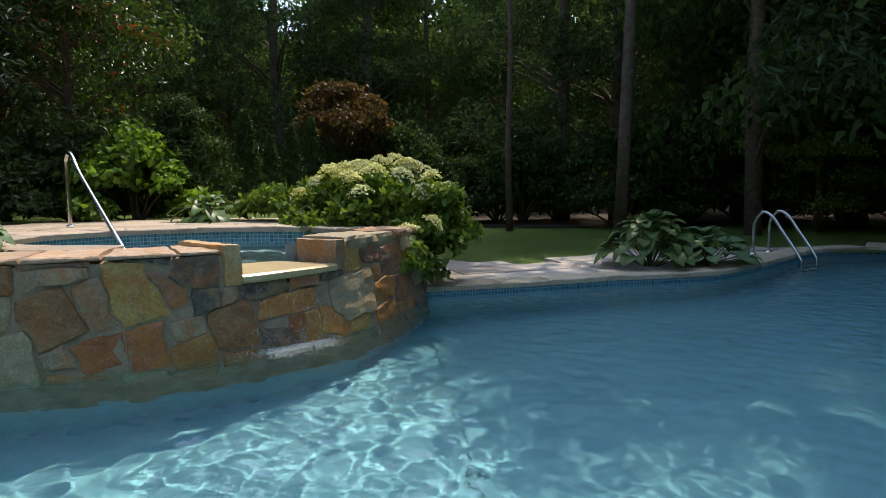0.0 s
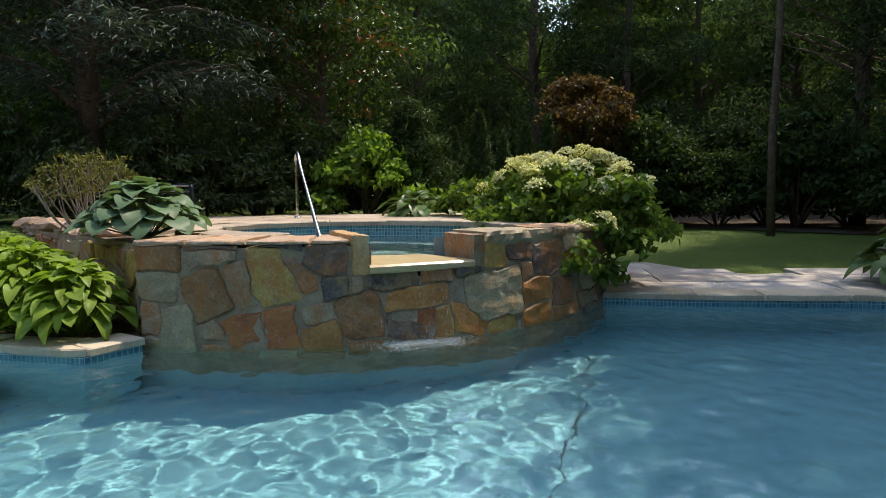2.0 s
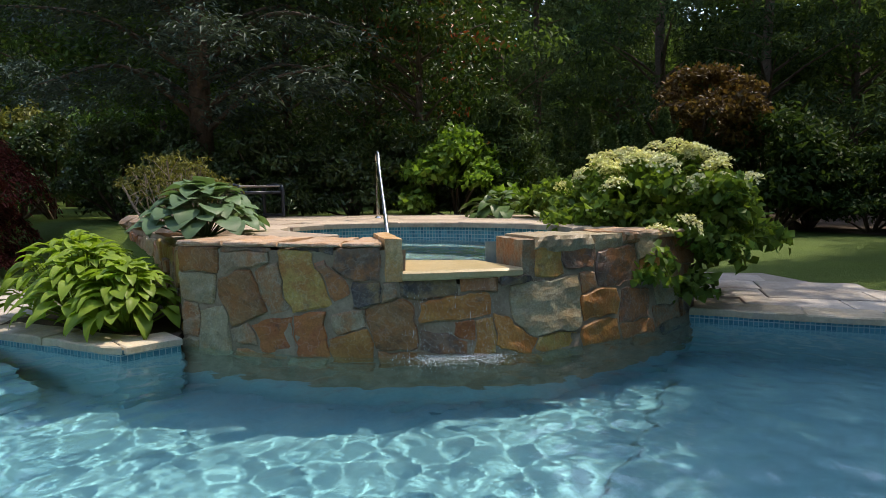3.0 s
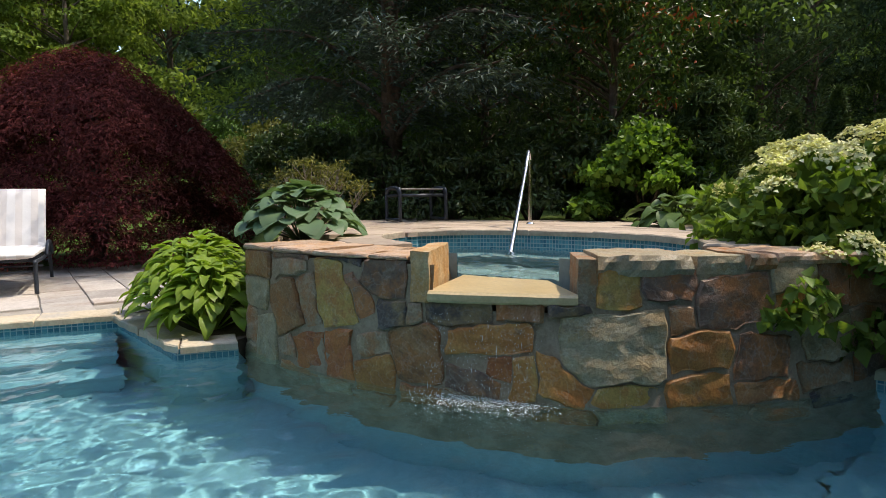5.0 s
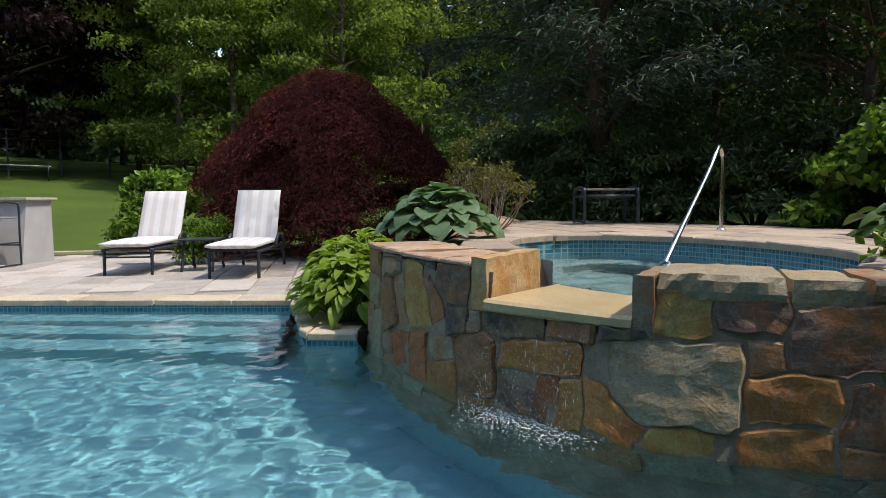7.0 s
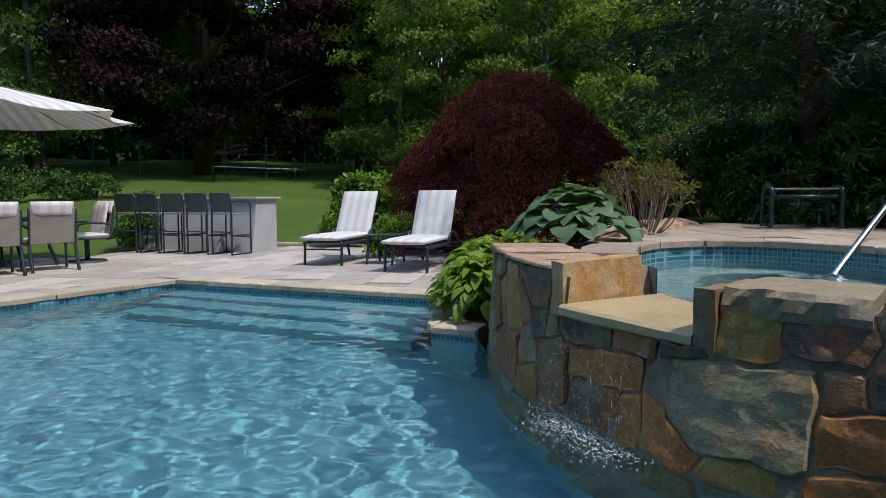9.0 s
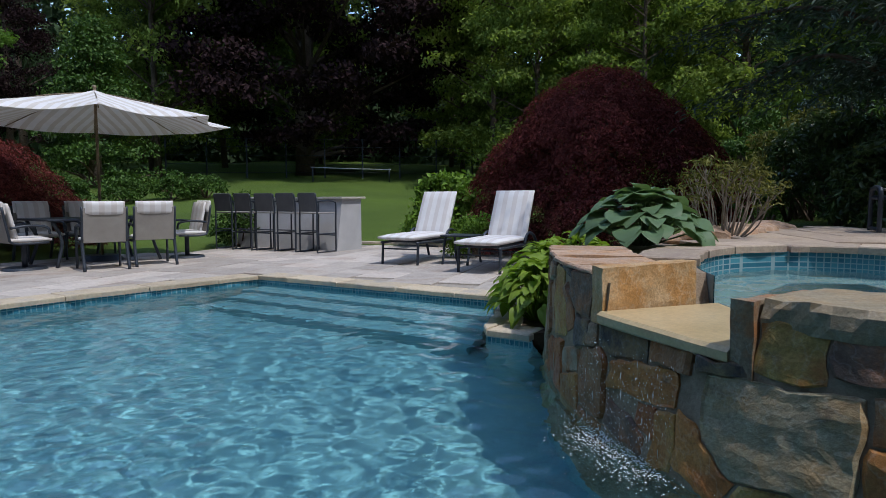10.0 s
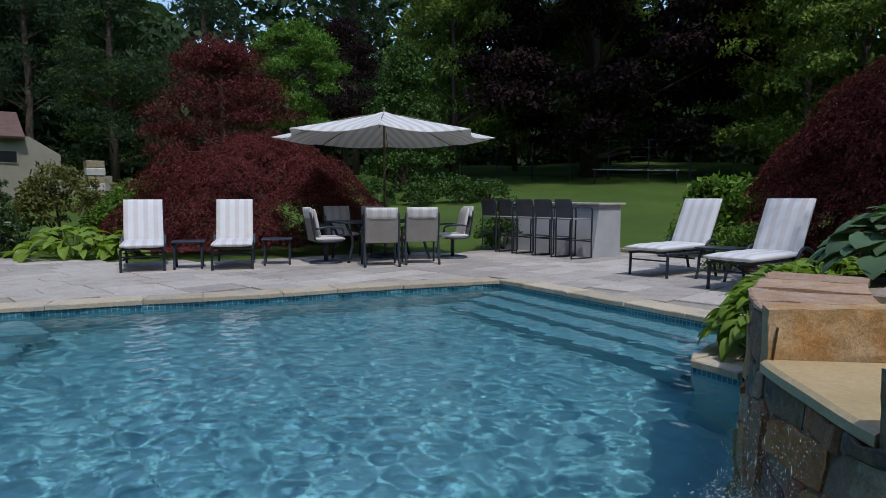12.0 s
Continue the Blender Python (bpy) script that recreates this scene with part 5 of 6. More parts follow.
def hydrangea():
    root = empty("hydrangea", pose(-0.95, 7.3, 0.0))
    rng = random.Random(31)
    cl = []
    for k in range(60):
        a, q = rng.uniform(0, 6.28), rng.random() ** 0.5
        cl.append(((math.cos(a) * q * 1.0, math.sin(a) * q * 0.75 + 0.05, 1.22 * math.sqrt(max(0, 1 - 0.75 * q * q)) - 0.1), rng.uniform(0.14, 0.26)))
    for k in range(30):
        t = rng.random()
        cl.append(((0.5 + rng.uniform(-0.35, 0.5) - 0.1 * t, -0.55 - rng.uniform(-0.15, 0.22), 1.0 - 0.9 * t), rng.uniform(0.12, 0.22)))
    for k in range(26):
        t = rng.random()
        cl.append(((-0.7 - 1.3 * t, 0.2 + 0.85 * t + rng.uniform(-0.25, 0.25), 0.78 + rng.uniform(0.0, 0.28) * (1.2 - t)), rng.uniform(0.13, 0.22)))
    for k in range(9):
        cl.append(((0.5 + rng.uniform(-0.1, 0.12), -1.15 + rng.uniform(-0.25, 0.3), 0.28 + rng.uniform(-0.2, 0.2)), rng.uniform(0.08, 0.13)))
    pos, out = clump_points(12500, cl, 32)
    leaf_mesh("crown", pos, out, 0.1, L_HYD, 33, 0.68, parent=root)
    bm = bmesh.new()
    for k in range(16):
        c = cl[rng.randrange(len(cl))][0]
        tube(bm, [(c[0] * 0.2, c[1] * 0.2, 0), (c[0] * 0.6, c[1] * 0.6, c[2] * 0.6), c], 0.014, 6, 0.005)
    tagged(part("stem_work", bm, M_BARK, root), kind="stuff")
    # flat-domed flower heads
    a = np.random.default_rng(34)
    m = 170
    th, q = a.uniform(0, 6.28, m), np.sqrt(a.random(m))
    p = np.stack([0.095 * q * np.cos(th), 0.095 * q * np.sin(th), 0.06 * (1 - q * q) + a.normal(0, 0.004, m)], 1)
    o = np.stack([q * np.cos(th) * 0.5, q * np.sin(th) * 0.5, np.ones(m)], 1)
    head = leaf_mesh("flower_head", p, o, 0.024, L_WHITE, 35, 0.9, spread=0.4, parent=root)
    spots = [c for c, r in cl[:60] if c[2] > 0.75] + [c for c, r in cl[60:90]][::4] + [c for c, r in cl[90:116]][::4]
    for k, c in enumerate(spots[:44]):
        ob = head if k == 0 else new("flower_head", head.data)
        ob.parent = root
        tagged(ob, kind="stuff")
        s = rng.uniform(0.95, 1.55)
        lift = 0.2 if c[2] > 0.7 else 0.1
        ob.matrix_basis = pose(c[0] * 1.08, c[1] * 1.12 - (0.02 if c[2] > 0.7 else 0.22), c[2] + lift + 0.03, rng.uniform(-20, 20) + c[1] * -25, rng.uniform(-20, 20) + c[0] * 25, rng.uniform(0, 360)) @ Matrix.Scale(s, 4)
    return tagged(root, "white-flowering hydrangea spilling over the end of the wall", "shrub")

hydrangea()


def twiggy(x, y, z):
    root = empty("azalea", pose(x, y, z))
    rng = random.Random(41)
    bm = bmesh.new()
    tips = []
    for k in range(34):
        a, q = rng.uniform(0, 6.28), rng.uniform(0.3, 1.0)
        p0 = Vector((math.cos(a) * 0.1, math.sin(a) * 0.1, 0))
        tip = Vector((math.cos(a) * 0.62 * q, math.sin(a) * 0.62 * q, 0.85 - 0.35 * q * q + rng.uniform(-0.08, 0.05)))
        mid = p0.lerp(tip, 0.5) + Vector((rng.uniform(-0.07, 0.07), rng.uniform(-0.07, 0.07), -0.08))
        tube(bm, curve_pts([p0, mid, tip], 4), 0.011, 5, 0.004)
        tips.append(tip)
        for s in range(2):
            t2 = mid.lerp(tip, rng.uniform(0.2, 0.7))
            e = t2 + Vector((rng.uniform(-0.16, 0.16), rng.uniform(-0.16, 0.16), rng.uniform(0.08, 0.2)))
            tube(bm, [t2, e], 0.005, 4, 0.003)
            tips.append(e)
    tagged(part("stem_work", bm, M_TWIG, root), kind="stuff")
    pos, out = clump_points(1700, [(tuple(t), 0.07) for t in tips], 42)
    leaf_mesh("crown", pos, out, 0.06, L_AZA, 43, 0.32, parent=root)
    return tagged(root, "half-bare azalea with grey twigs and yellowish leaf tufts", "shrub")

twiggy(-5.15, 4.62, 0.55)


def weeping_maple(x, y, z, rx, ry, h, n, seed, label, pads=80):
    """A dome of overlapping hanging pads of fine leaves on a low twisted trunk."""
    root = empty("japanese_maple", pose(x, y, z))
    rng = random.Random(seed)
    a = np.random.default_rng(seed)
    cl = []
    for k in range(pads):
        th, hh = k * 2.39996 + rng.uniform(-0.3, 0.3), 1 - ((k + 0.5) / pads) ** 1.05 * 0.88
        w = math.sqrt(max(0, 1 - hh ** 2.2)) * rng.uniform(0.7, 1.05) * (1 + 0.09 * math.sin(3 * th + seed) + 0.06 * math.sin(7 * th))
        cl.append((rx * w * math.cos(th), ry * w * math.sin(th), h * hh * (1 + 0.05 * math.sin(5 * th + 2)) - 0.05, rng.uniform(0.42, 0.92)))
    c = np.array(cl)
    pick = a.choice(len(cl), n, p=c[:, 3] ** 2 / (c[:, 3] ** 2).sum())
    q, th = np.sqrt(a.random(n)), a.uniform(0, 2 * math.pi, n)
    pr = c[pick, 3] * (1 + 0.16 * np.sin(5 * th + pick) + 0.08 * np.sin(11 * th + 2 * pick))
    off = np.stack([pr * q * np.cos(th), pr * q * np.sin(th)], 1)
    way = c[pick, :2] / (np.hypot(c[pick, 0], c[pick, 1])[:, None] + 0.3)
    outward = (off * way).sum(1)
    pos = np.stack([c[pick, 0] + off[:, 0], c[pick, 1] + off[:, 1],
                    c[pick, 2] - 0.62 * pr * q ** 2 - 0.5 * np.maximum(0, outward) + 0.25 * np.minimum(0, outward) * -0.4 + a.normal(0, 0.025, n) - a.exponential(0.05, n)], 1)
    pos[:, 2] = np.maximum(pos[:, 2], 0.12)
    out = np.stack([off[:, 0] * 0.8 + way[:, 0] * 0.5, off[:, 1] * 0.8 + way[:, 1] * 0.5, np.full(n, 0.8)], 1)
    leaf_mesh("crown", pos, out, 0.085, L_MAP, seed + 1, 0.26, droop=1.1, spread=0.35, parent=root)
    bm = bmesh.new()
    tube(bm, curve_pts([(0, 0, -0.1), (0.15, 0.1, 0.5), (-0.05, 0.1, 1.0), (0.1, 0, h * 0.7)], 5), 0.16, 9, 0.06)
    tr = part("trunk", bm, M_BARK, root, smooth=True)
    for k in range(14):
        q = cl[rng.randrange(len(cl))]
        bm = bmesh.new()
        tube(bm, curve_pts([(0.05, 0.05, 0.7), (q[0] * 0.4, q[1] * 0.4, q[2] * 0.8 + 0.2), (q[0] * 0.85, q[1] * 0.85, q[2] - 0.08)], 4), 0.06, 6, 0.012)
        part("limb", bm, M_BARK, tr)
    return tagged(root, label, "tree", "weeping maples")

weeping_maple(-10.3, 2.0, 0.0, 2.15, 2.35, 3.4, 120000, 51, "domed red weeping maple beside the sun loungers")
weeping_maple(-3.55, -9.2, 0.05, 3.1, 2.5, 2.7, 110000, 52, "wide dark-red weeping maple behind the terrace", 95)

shrub("viburnum", -5.1, 9.3, 0.5, 1.3, 1.1, 1.3, 9000, 0.125, L_VIB, "bright green viburnum with broad crinkled leaves", "shrub", 61, 26, 0.26, 0.75)
shrub("viburnum", -10.4, -1.3, -0.05, 1.0, 0.9, 1.65, 4200, 0.14, L_VIB, "bright green viburnum beside the red maple", "shrub", 62, 34, 0.3, 0.6)
shrub("leafy_shrub", -8.15, -5.35, -0.04, 0.7, 0.6, 1.1, 3000, 0.09, L_IVY, "dense green shrub at the end of the bar", "shrub", 63, 30, 0.22, 0.55)
shrub("leafy_shrub", -8.15, 0.5, -0.04, 0.6, 0.7, 0.75, 2600, 0.08, L_VIB, "low green shrub behind the side table", "shrub", 64, 26, 0.18, 0.5)
for k, (x, y, h, r) in enumerate(((-7.6, 7.4, 1.45, 1.0), (-6.9, 8.6, 1.6, 0.95), (-8.9, 6.6, 1.6, 1.1), (-6.2, 9.6, 1.5, 0.9), (-10.2, 6.0, 1.7, 1.1))):
    shrub("rhododendron", x, y, 0.52, r, r, h, 6500, 0.12, L_RHO, "dark green rhododendron behind the spa terrace", "shrub", 70 + k, 44, 0.28, 0.36, "rhododendrons")
tree("photinia", -6.5, 9.9, 0.4, 6.6, 1.35, 0.6, 0.09, 11000, 0.13, L_PHO, "tall photinia with red-tipped glossy leaves", 81, 95, 0.5, 0.4)
tree("photinia", -7.9, 10.1, 0.4, 7.4, 1.8, 0.5, 0.1, 11000, 0.14, L_RHO, "tall dark evergreen behind the spa terrace", 82, 95, 0.6, 0.4)
tree("photinia", -9.6, 9.2, 0.4, 7.0, 1.7, 0.5, 0.1, 10000, 0.14, L_RHO, "tall dark evergreen behind the spa terrace", 83, 90, 0.6, 0.4)


def dwarf_spruce(seed):
    root = empty("dwarf_spruce")
    a = np.random.default_rng(seed)
    n = 4200
    t = a.random(n) ** 0.8
    th = a.uniform(0, 6.28, n)
    r = 0.5 * (1 - t) ** 0.85 * (0.75 + 0.25 * np.sin(t * 40 + th * 3)) * a.uniform(0.8, 1.05, n) + 0.01
    pos = np.stack([r * np.cos(th), r * np.sin(th), 0.05 + 1.95 * t], 1)
    out = np.stack([np.cos(th), np.sin(th), np.full(n, 0.5)], 1)
    leaf_mesh("crown", pos, out, 0.1, L_CON, seed, 0.25, parent=root)
    bm = bmesh.new()
    tube(bm, [(0, 0, -0.05), (0, 0, 1.0), (0, 0, 1.9)], 0.05, 6, 0.01)
    part("trunk", bm, M_BARK, root)
    return tagged(root, "small cone-shaped dwarf spruce in a row", "conifer", "dwarf spruces")

rng = random.Random(9)
place_copies(dwarf_spruce(91), [pose(-5.7 + 2.3 * k / 8, 11.2 + 5.0 * k / 8, 0.55, 0, 0, 40 * k) @ Matrix.Scale(rng.uniform(0.85, 1.12), 4) for k in range(9)])
tree("spruce", -4.75, 10.2, 0.4, 2.1, 1.0, 0.1, 0.06, 6000, 0.13, L_CON, "dense dark spruce behind the spa", 92, 60, 0.3, 0.25, cone=True)
tree("bronze_tree", -3.65, 16.6, 0.0, 3.6, 1.25, 1.9, 0.08, 6500, 0.14, L_BRN, "small tree with bronze-red leaves", 93, 40, 0.4, 0.6)


def cedar(x, y, z):
    """Blue-grey cedar: level limbs with drooping needle sprays."""
    root = empty("cedar", pose(x, y, z))
    rng = random.Random(95)
    bm = bmesh.new()
    tube(bm, [(0, 0, -0.1), (0.1, -0.05, 3), (0, 0, 7), (0.1, 0, 11)], 0.22, 10, 0.05)
    tr = part("trunk", bm, M_BARK, root, smooth=True)
    pts, outs = [], []
    a = np.random.default_rng(96)
    for k in range(48):
        zz = 1.9 + 8.5 * (k / 48) ** 1.1
        th = k * 2.4 + rng.uniform(-0.4, 0.4)
        L = (3.2 + 0.1 * min(1, max(0, (zz - 4.2) / 1.5)) - 1.2 * max(0, (zz - 8) / 2.4)) * rng.uniform(0.75, 1.1)
        d = Vector((math.cos(th), math.sin(th), 0))
        e = d * L + Vector((0, 0, zz + rng.uniform(-0.1, 0.5)))
        mid = d * L * 0.5 + Vector((0, 0, zz + 0.35))
        line = curve_pts([(0, 0, zz - 0.4), mid, e], 6)
        bm = bmesh.new()
        tube(bm, line, 0.06, 6, 0.012)
        part("limb", bm, M_BARK, tr)
        for q in line[3:]:
            m = 85
            off = a.normal(0, 1, (m, 3)) * np.array([0.34, 0.34, 0.07])
            off[:, 2] -= np.hypot(off[:, 0], off[:, 1]) * 0.45
            pts.append(np.array(q)[None, :] + off)
            outs.append(np.tile([d.x * 0.4, d.y * 0.4, 1.0], (m, 1)))
    leaf_mesh("crown", np.concatenate(pts), np.concatenate(outs), 0.15, L_CED, 97, 0.2, droop=0.9, spread=0.4, parent=root)
    return tagged(root, "old blue-grey cedar with level drooping limbs", "tree")

cedar(-8.9, 6.9, 0.5)
tree("slender_tree", 2.93, 12.8, 0.0, 15, 1.4, 10.5, 0.14, 2500, 0.28, L_WOOD, "tall bare-trunked tree on the lawn's edge", 98, 40, 0.9, lean=0.3, group="lawn trees")
tree("slender_tree", 0.78, 15.0, 0.0, 13, 1.2, 9.5, 0.085, 1800, 0.28, L_WOOD, "thin bare-trunked tree on the lawn's edge", 99, 40, 0.9, group="lawn trees")
tree("slender_tree", 6.6, 15.4, 0.0, 15, 2.8, 7.0, 0.15, 3500, 0.28, L_WOOD, "tall bare-trunked tree in the wood's edge", 100, 40, 0.9, group="lawn trees")

# far side of the lawn
tree("copper_beech", -25.5, -18.7, gz(-25.5, -18.7), 24, 9.0, 1.2, 0.55, 120000, 0.3, L_COP, "huge copper beech with dark purple leaves", 110, 220, 1.6, 0.6)
tree("ivy_tree", -14.2, -20.2, gz(-14.2, -20.2) - 0.3, 7.0, 2.9, 0.2, 0.3, 15000, 0.17, L_IVY, "broad green conical tree across the lawn", 111, 140, 0.7, 0.6, cone=True)
tree("lime_tree", -10.0, -23.4, gz(-10.0, -23.4) - 0.3, 8.2, 2.4, 2.9, 0.2, 20000, 0.14, L_LIME, "bright yellow-green tree across the lawn", 112, 80, 0.6, 0.6)
tree("red_tree", -5.8, -20.6, gz(-5.8, -20.6) - 0.3, 6.6, 2.7, 0.6, 0.2, 32000, 0.12, L_MAP, "dark red maple tree across the lawn", 113, 120, 0.9, 0.5)
tree("red_tree", -14.6, -27.5, gz(-14.6, -27.5) - 0.3, 9.5, 2.4, 2.0, 0.2, 20000, 0.14, L_COP, "dark purple tree across the lawn", 114, 80, 0.7, 0.5)
for k, (x, y) in enumerate(((-11.6, -14.6), (-12.9, -13.9), (-14.2, -13.6), (-10.2, -15.6))):
    shrub("lawn_shrub", x, y, gz(x, y), 0.9, 0.8, 0.85, 2200, 0.12, L_IVY, "low rounded green shrub on the far lawn", "shrub", 120 + k, 24, 0.24, 0.5, "lawn shrubs")
for k, (x, y, h, r, mt) in enumerate(((2.2, -9.9, 1.3, 1.2, L_RHO), (3.6, -9.2, 1.1, 1.2, L_RHO), (0.4, -11.6, 1.9, 1.2, L_AZA), (-0.9, -10.9, 1.3, 1.0, L_VIB), (2.4, -12.6, 2.6, 1.5, L_RHO), (-1.4, -12.8, 1.7, 1.1, L_AZA))):
    shrub("border_shrub", x, y, gz(x, y), r, r, h, 4500, 0.12, mt, "mixed green shrub in the border by the house", "shrub", 130 + k, 36, 0.28, 0.45, "border shrubs")
shrub("pink_shrub", -1.35, -9.9, gz(-1.35, -9.9), 0.55, 0.5, 1.05, 1500, 0.07, L_PINK, "shrub covered in pale pink blooms", "shrub", 139, 20, 0.18, 0.7)
for k, (x, y, h, r, mt) in enumerate(((-14.0, 5.4, 2.3, 1.2, L_AZA), (-16.0, 4.6, 3.6, 1.5, L_IVY), (-12.6, 5.6, 1.9, 1.0, L_RHO), (-17.5, 6.6, 4.2, 1.6, L_CED), (-14.6, 7.8, 3.4, 1.5, L_IVY))):
    shrub("bank_shrub", x, y, gz(x, y), r, r, h, 5500, 0.13, mt, "loose mixed shrub on the bank behind the maple", "shrub", 140 + k, 44, 0.34, 0.4, "bank shrubs")
shrub("pink_shrub", -13.4, 5.2, gz(-13.4, 5.2), 0.4, 0.4, 1.9, 500, 0.07, L_PINK, "azalea with a few bright pink blooms", "shrub", 149, 12, 0.14, 0.7)

# the woods all round
def woods():
    rng = random.Random(77)
    kinds = [tree("woodland_tree", -11, 15, 0.0, 13, 3.2, 0.8, 0.17, 13000, 0.22, L_WOOD, "leafy tree in the dark woods", 150, 90, 1.0, 0.55, group="woodland trees"),
             tree("pine", 9, 20, 0.0, 16, 3.4, 1.5, 0.2, 14000, 0.26, L_PINE, "tall dark pine in the woods", 151, 95, 1.0, 0.2, group="woodland trees", cone=True),
             tree("woodland_tree", 14, 15, 0.0, 11, 3.0, 0.6, 0.14, 12000, 0.22, L_WOOD, "leafy tree in the dark woods", 152, 80, 0.95, 0.55, group="woodland trees")]
    light = tree("woodland_tree", -30, -4, gz(-30, -4), 14, 3.8, 1.0, 0.2, 17000, 0.24, L_FRESH, "fresh green tree across the lawn", 153, 120, 1.0, 0.55, group="woodland trees")
    spots = []
    for k in range(900):
        a, d = rng.uniform(0, 360), rng.uniform(13, 44)
        x, y = -2 + d * math.cos(radians(a)), 3 + d * math.sin(radians(a))
        if x < -8 and y < 3.5 and math.hypot(x + 2, y - 3) < 31 and y > -40:
            continue
        if -16 < x < 8 and y < 3 and y > -28:
            continue
        if -16 < x < 6 and 0 < y < 13.5 or (x < -8 and y < 9.5 and x > -34 and y > 0) or (x < -8 and y < 8.5 and x > -19):
            continue
        if -7 < x < 8 and 0 < y < 18.5 or -9 < x < 1 and 0 < y < 24:
            continue
        if 1 < x < 6 and y < 14.5 or (-3 < x < 2.6 and y < 16.5):
            continue
        if x > 6 and -9 < y < 11 and x < 11:
            continue
        if any(math.hypot(x - p, y - q) < 2.7 + 0.045 * d for p, q in spots):
            continue
        spots.append((x, y))
    for k, (x, y) in enumerate(spots[:118]):
        src = kinds[k % 3]
        if x < -14 and y < 6 and k % 3 != 1:
            src = light
        s = rng.uniform(0.85, 1.2)
        copy_thing(src, pose(x, y, gz(x, y), 0, 0, rng.uniform(0, 360)) @ Matrix.Diagonal((s, s, s * rng.uniform(0.9, 1.15), 1)))
    # stretched trees added to shade the pool's east end; last three stand unseen
    for x, y, s in ((5.7, 13.4, 1.5), (7.2, 15.6, 1.5), (8.3, 11.6, 1.55), (9.8, 8.4, 1.5), (10.4, 5.4, 1.4)):
        copy_thing(kinds[0], pose(x, y, gz(x, y), 0, 0, 60 * x) @ Matrix.Diagonal((1.05, 1.05, s, 1)))
    for x, y, s in ((3.9, 18.6, 0.9), (8.2, 18.6, 1.1)):
        copy_thing(kinds[1], pose(x, y, gz(x, y), 0, 0, 60 * x) @ Matrix.Diagonal((1.05, 1.05, s, 1)))
    for x, y, s in ((7.4, 14.2, 0.42), (9.0, 15.4, 0.55)):
        copy_thing(light, pose(x, y, gz(x, y), 0, 0, 33 * x) @ Matrix.Scale(s, 4))
    for x, y, s in ((7.5, -25, 1.1), (10, -31, 1.2), (-3.4, -35, 1.2), (4, -42, 1.3), (-8, -32, 1.2), (-18, -33, 1.2), (0.5, -41, 1.3), (5.2, -13.5, 0.9)):
        copy_thing(kinds[1], pose(x, y, gz(x, y), 0, 0, 47 * x) @ Matrix.Scale(s, 4))
    for x, y, s in ((-23.5, -4.2, 0.8), (-26.0, -0.6, 0.95), (-21.5, 0.6, 0.7), (-27.5, -8.0, 0.95), (-24.5, 3.6, 0.85), (-31.0, -3.5, 1.2)):
        copy_thing(light, pose(x, y, gz(x, y), 0, 0, 71 * x) @ Matrix.Scale(s, 4))
    under = shrub("understory", -7.6, 13.0, 0.0, 1.5, 1.3, 2.3, 5000, 0.17, L_UNDER, "dark undergrowth at the wood's edge", "shrub", 160, 44, 0.42, 0.45, "undergrowth")
    for k in range(44):
        x = -22 + 46 * k / 43 + rng.uniform(-0.5, 0.5)
        y = (14.2 if x < -8 else 17.2 if x < 3 else 15.0) + rng.uniform(-0.6, 2.4) + (0 if x < 8 else -0.45 * (x - 8))
        if -8 < x < -5 or 1.6 < x < 4.2 and y < 15:
            y += 2
        copy_thing(under, pose(x, y, gz(x, y), 0, 0, rng.uniform(0, 360)) @ Matrix.Scale(rng.uniform(0.7, 1.25), 4))
    return kinds

woods()
a = np.random.default_rng(170)
m = 110000
th = a.uniform(0, 2 * math.pi, m)
d = a.uniform(46, 54, m)
pos = np.stack([-2 + d * np.cos(th), 3 + d * np.sin(th), a.random(m) ** 1.1 * (19 + 4 * np.sin(th * 9) + 3 * np.sin(th * 23))], 1)
out = np.stack([-np.cos(th), -np.sin(th), np.full(m, 0.4)], 1)
far = leaf_mesh("far_woods", pos, out, 0.95, L_PINE, 171, 0.6)
tagged(far, "dense dark wall of distant trees", "woods", kind="stuff")

# added plain ring behind the trees; the woods' deep shade is in its colour
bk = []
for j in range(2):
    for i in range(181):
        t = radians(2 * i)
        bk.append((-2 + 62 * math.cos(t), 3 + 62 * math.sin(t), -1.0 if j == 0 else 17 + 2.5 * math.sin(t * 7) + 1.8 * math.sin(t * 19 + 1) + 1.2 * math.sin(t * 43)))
tagged(obj("backdrop", bk, [(i, i + 1, 182 + i, 181 + i) for i in range(180)], M_BACK), "plain backdrop ring, coloured near-black green for the shade deep in the woods", "backdrop", kind="structure")

# leaf litter under the woods
lx, ly = [-46 + 2.0 * i for i in range(47)], [16.6 + 2.0 * j for j in range(16)]
lv = [(x, y - (0.9 * math.sin(x * 0.6) if j == 0 else 0), gz(x, y) + 0.025) for j, y in enumerate(ly) for x in lx]
lf = [(j * 47 + i, j * 47 + i + 1, (j + 1) * 47 + i + 1, (j + 1) * 47 + i) for j in range(15) for i in range(46)]
tagged(obj("forest_floor", lv, lf, M_SOIL), "dark leaf-littered ground under the trees", "ground", kind="structure")

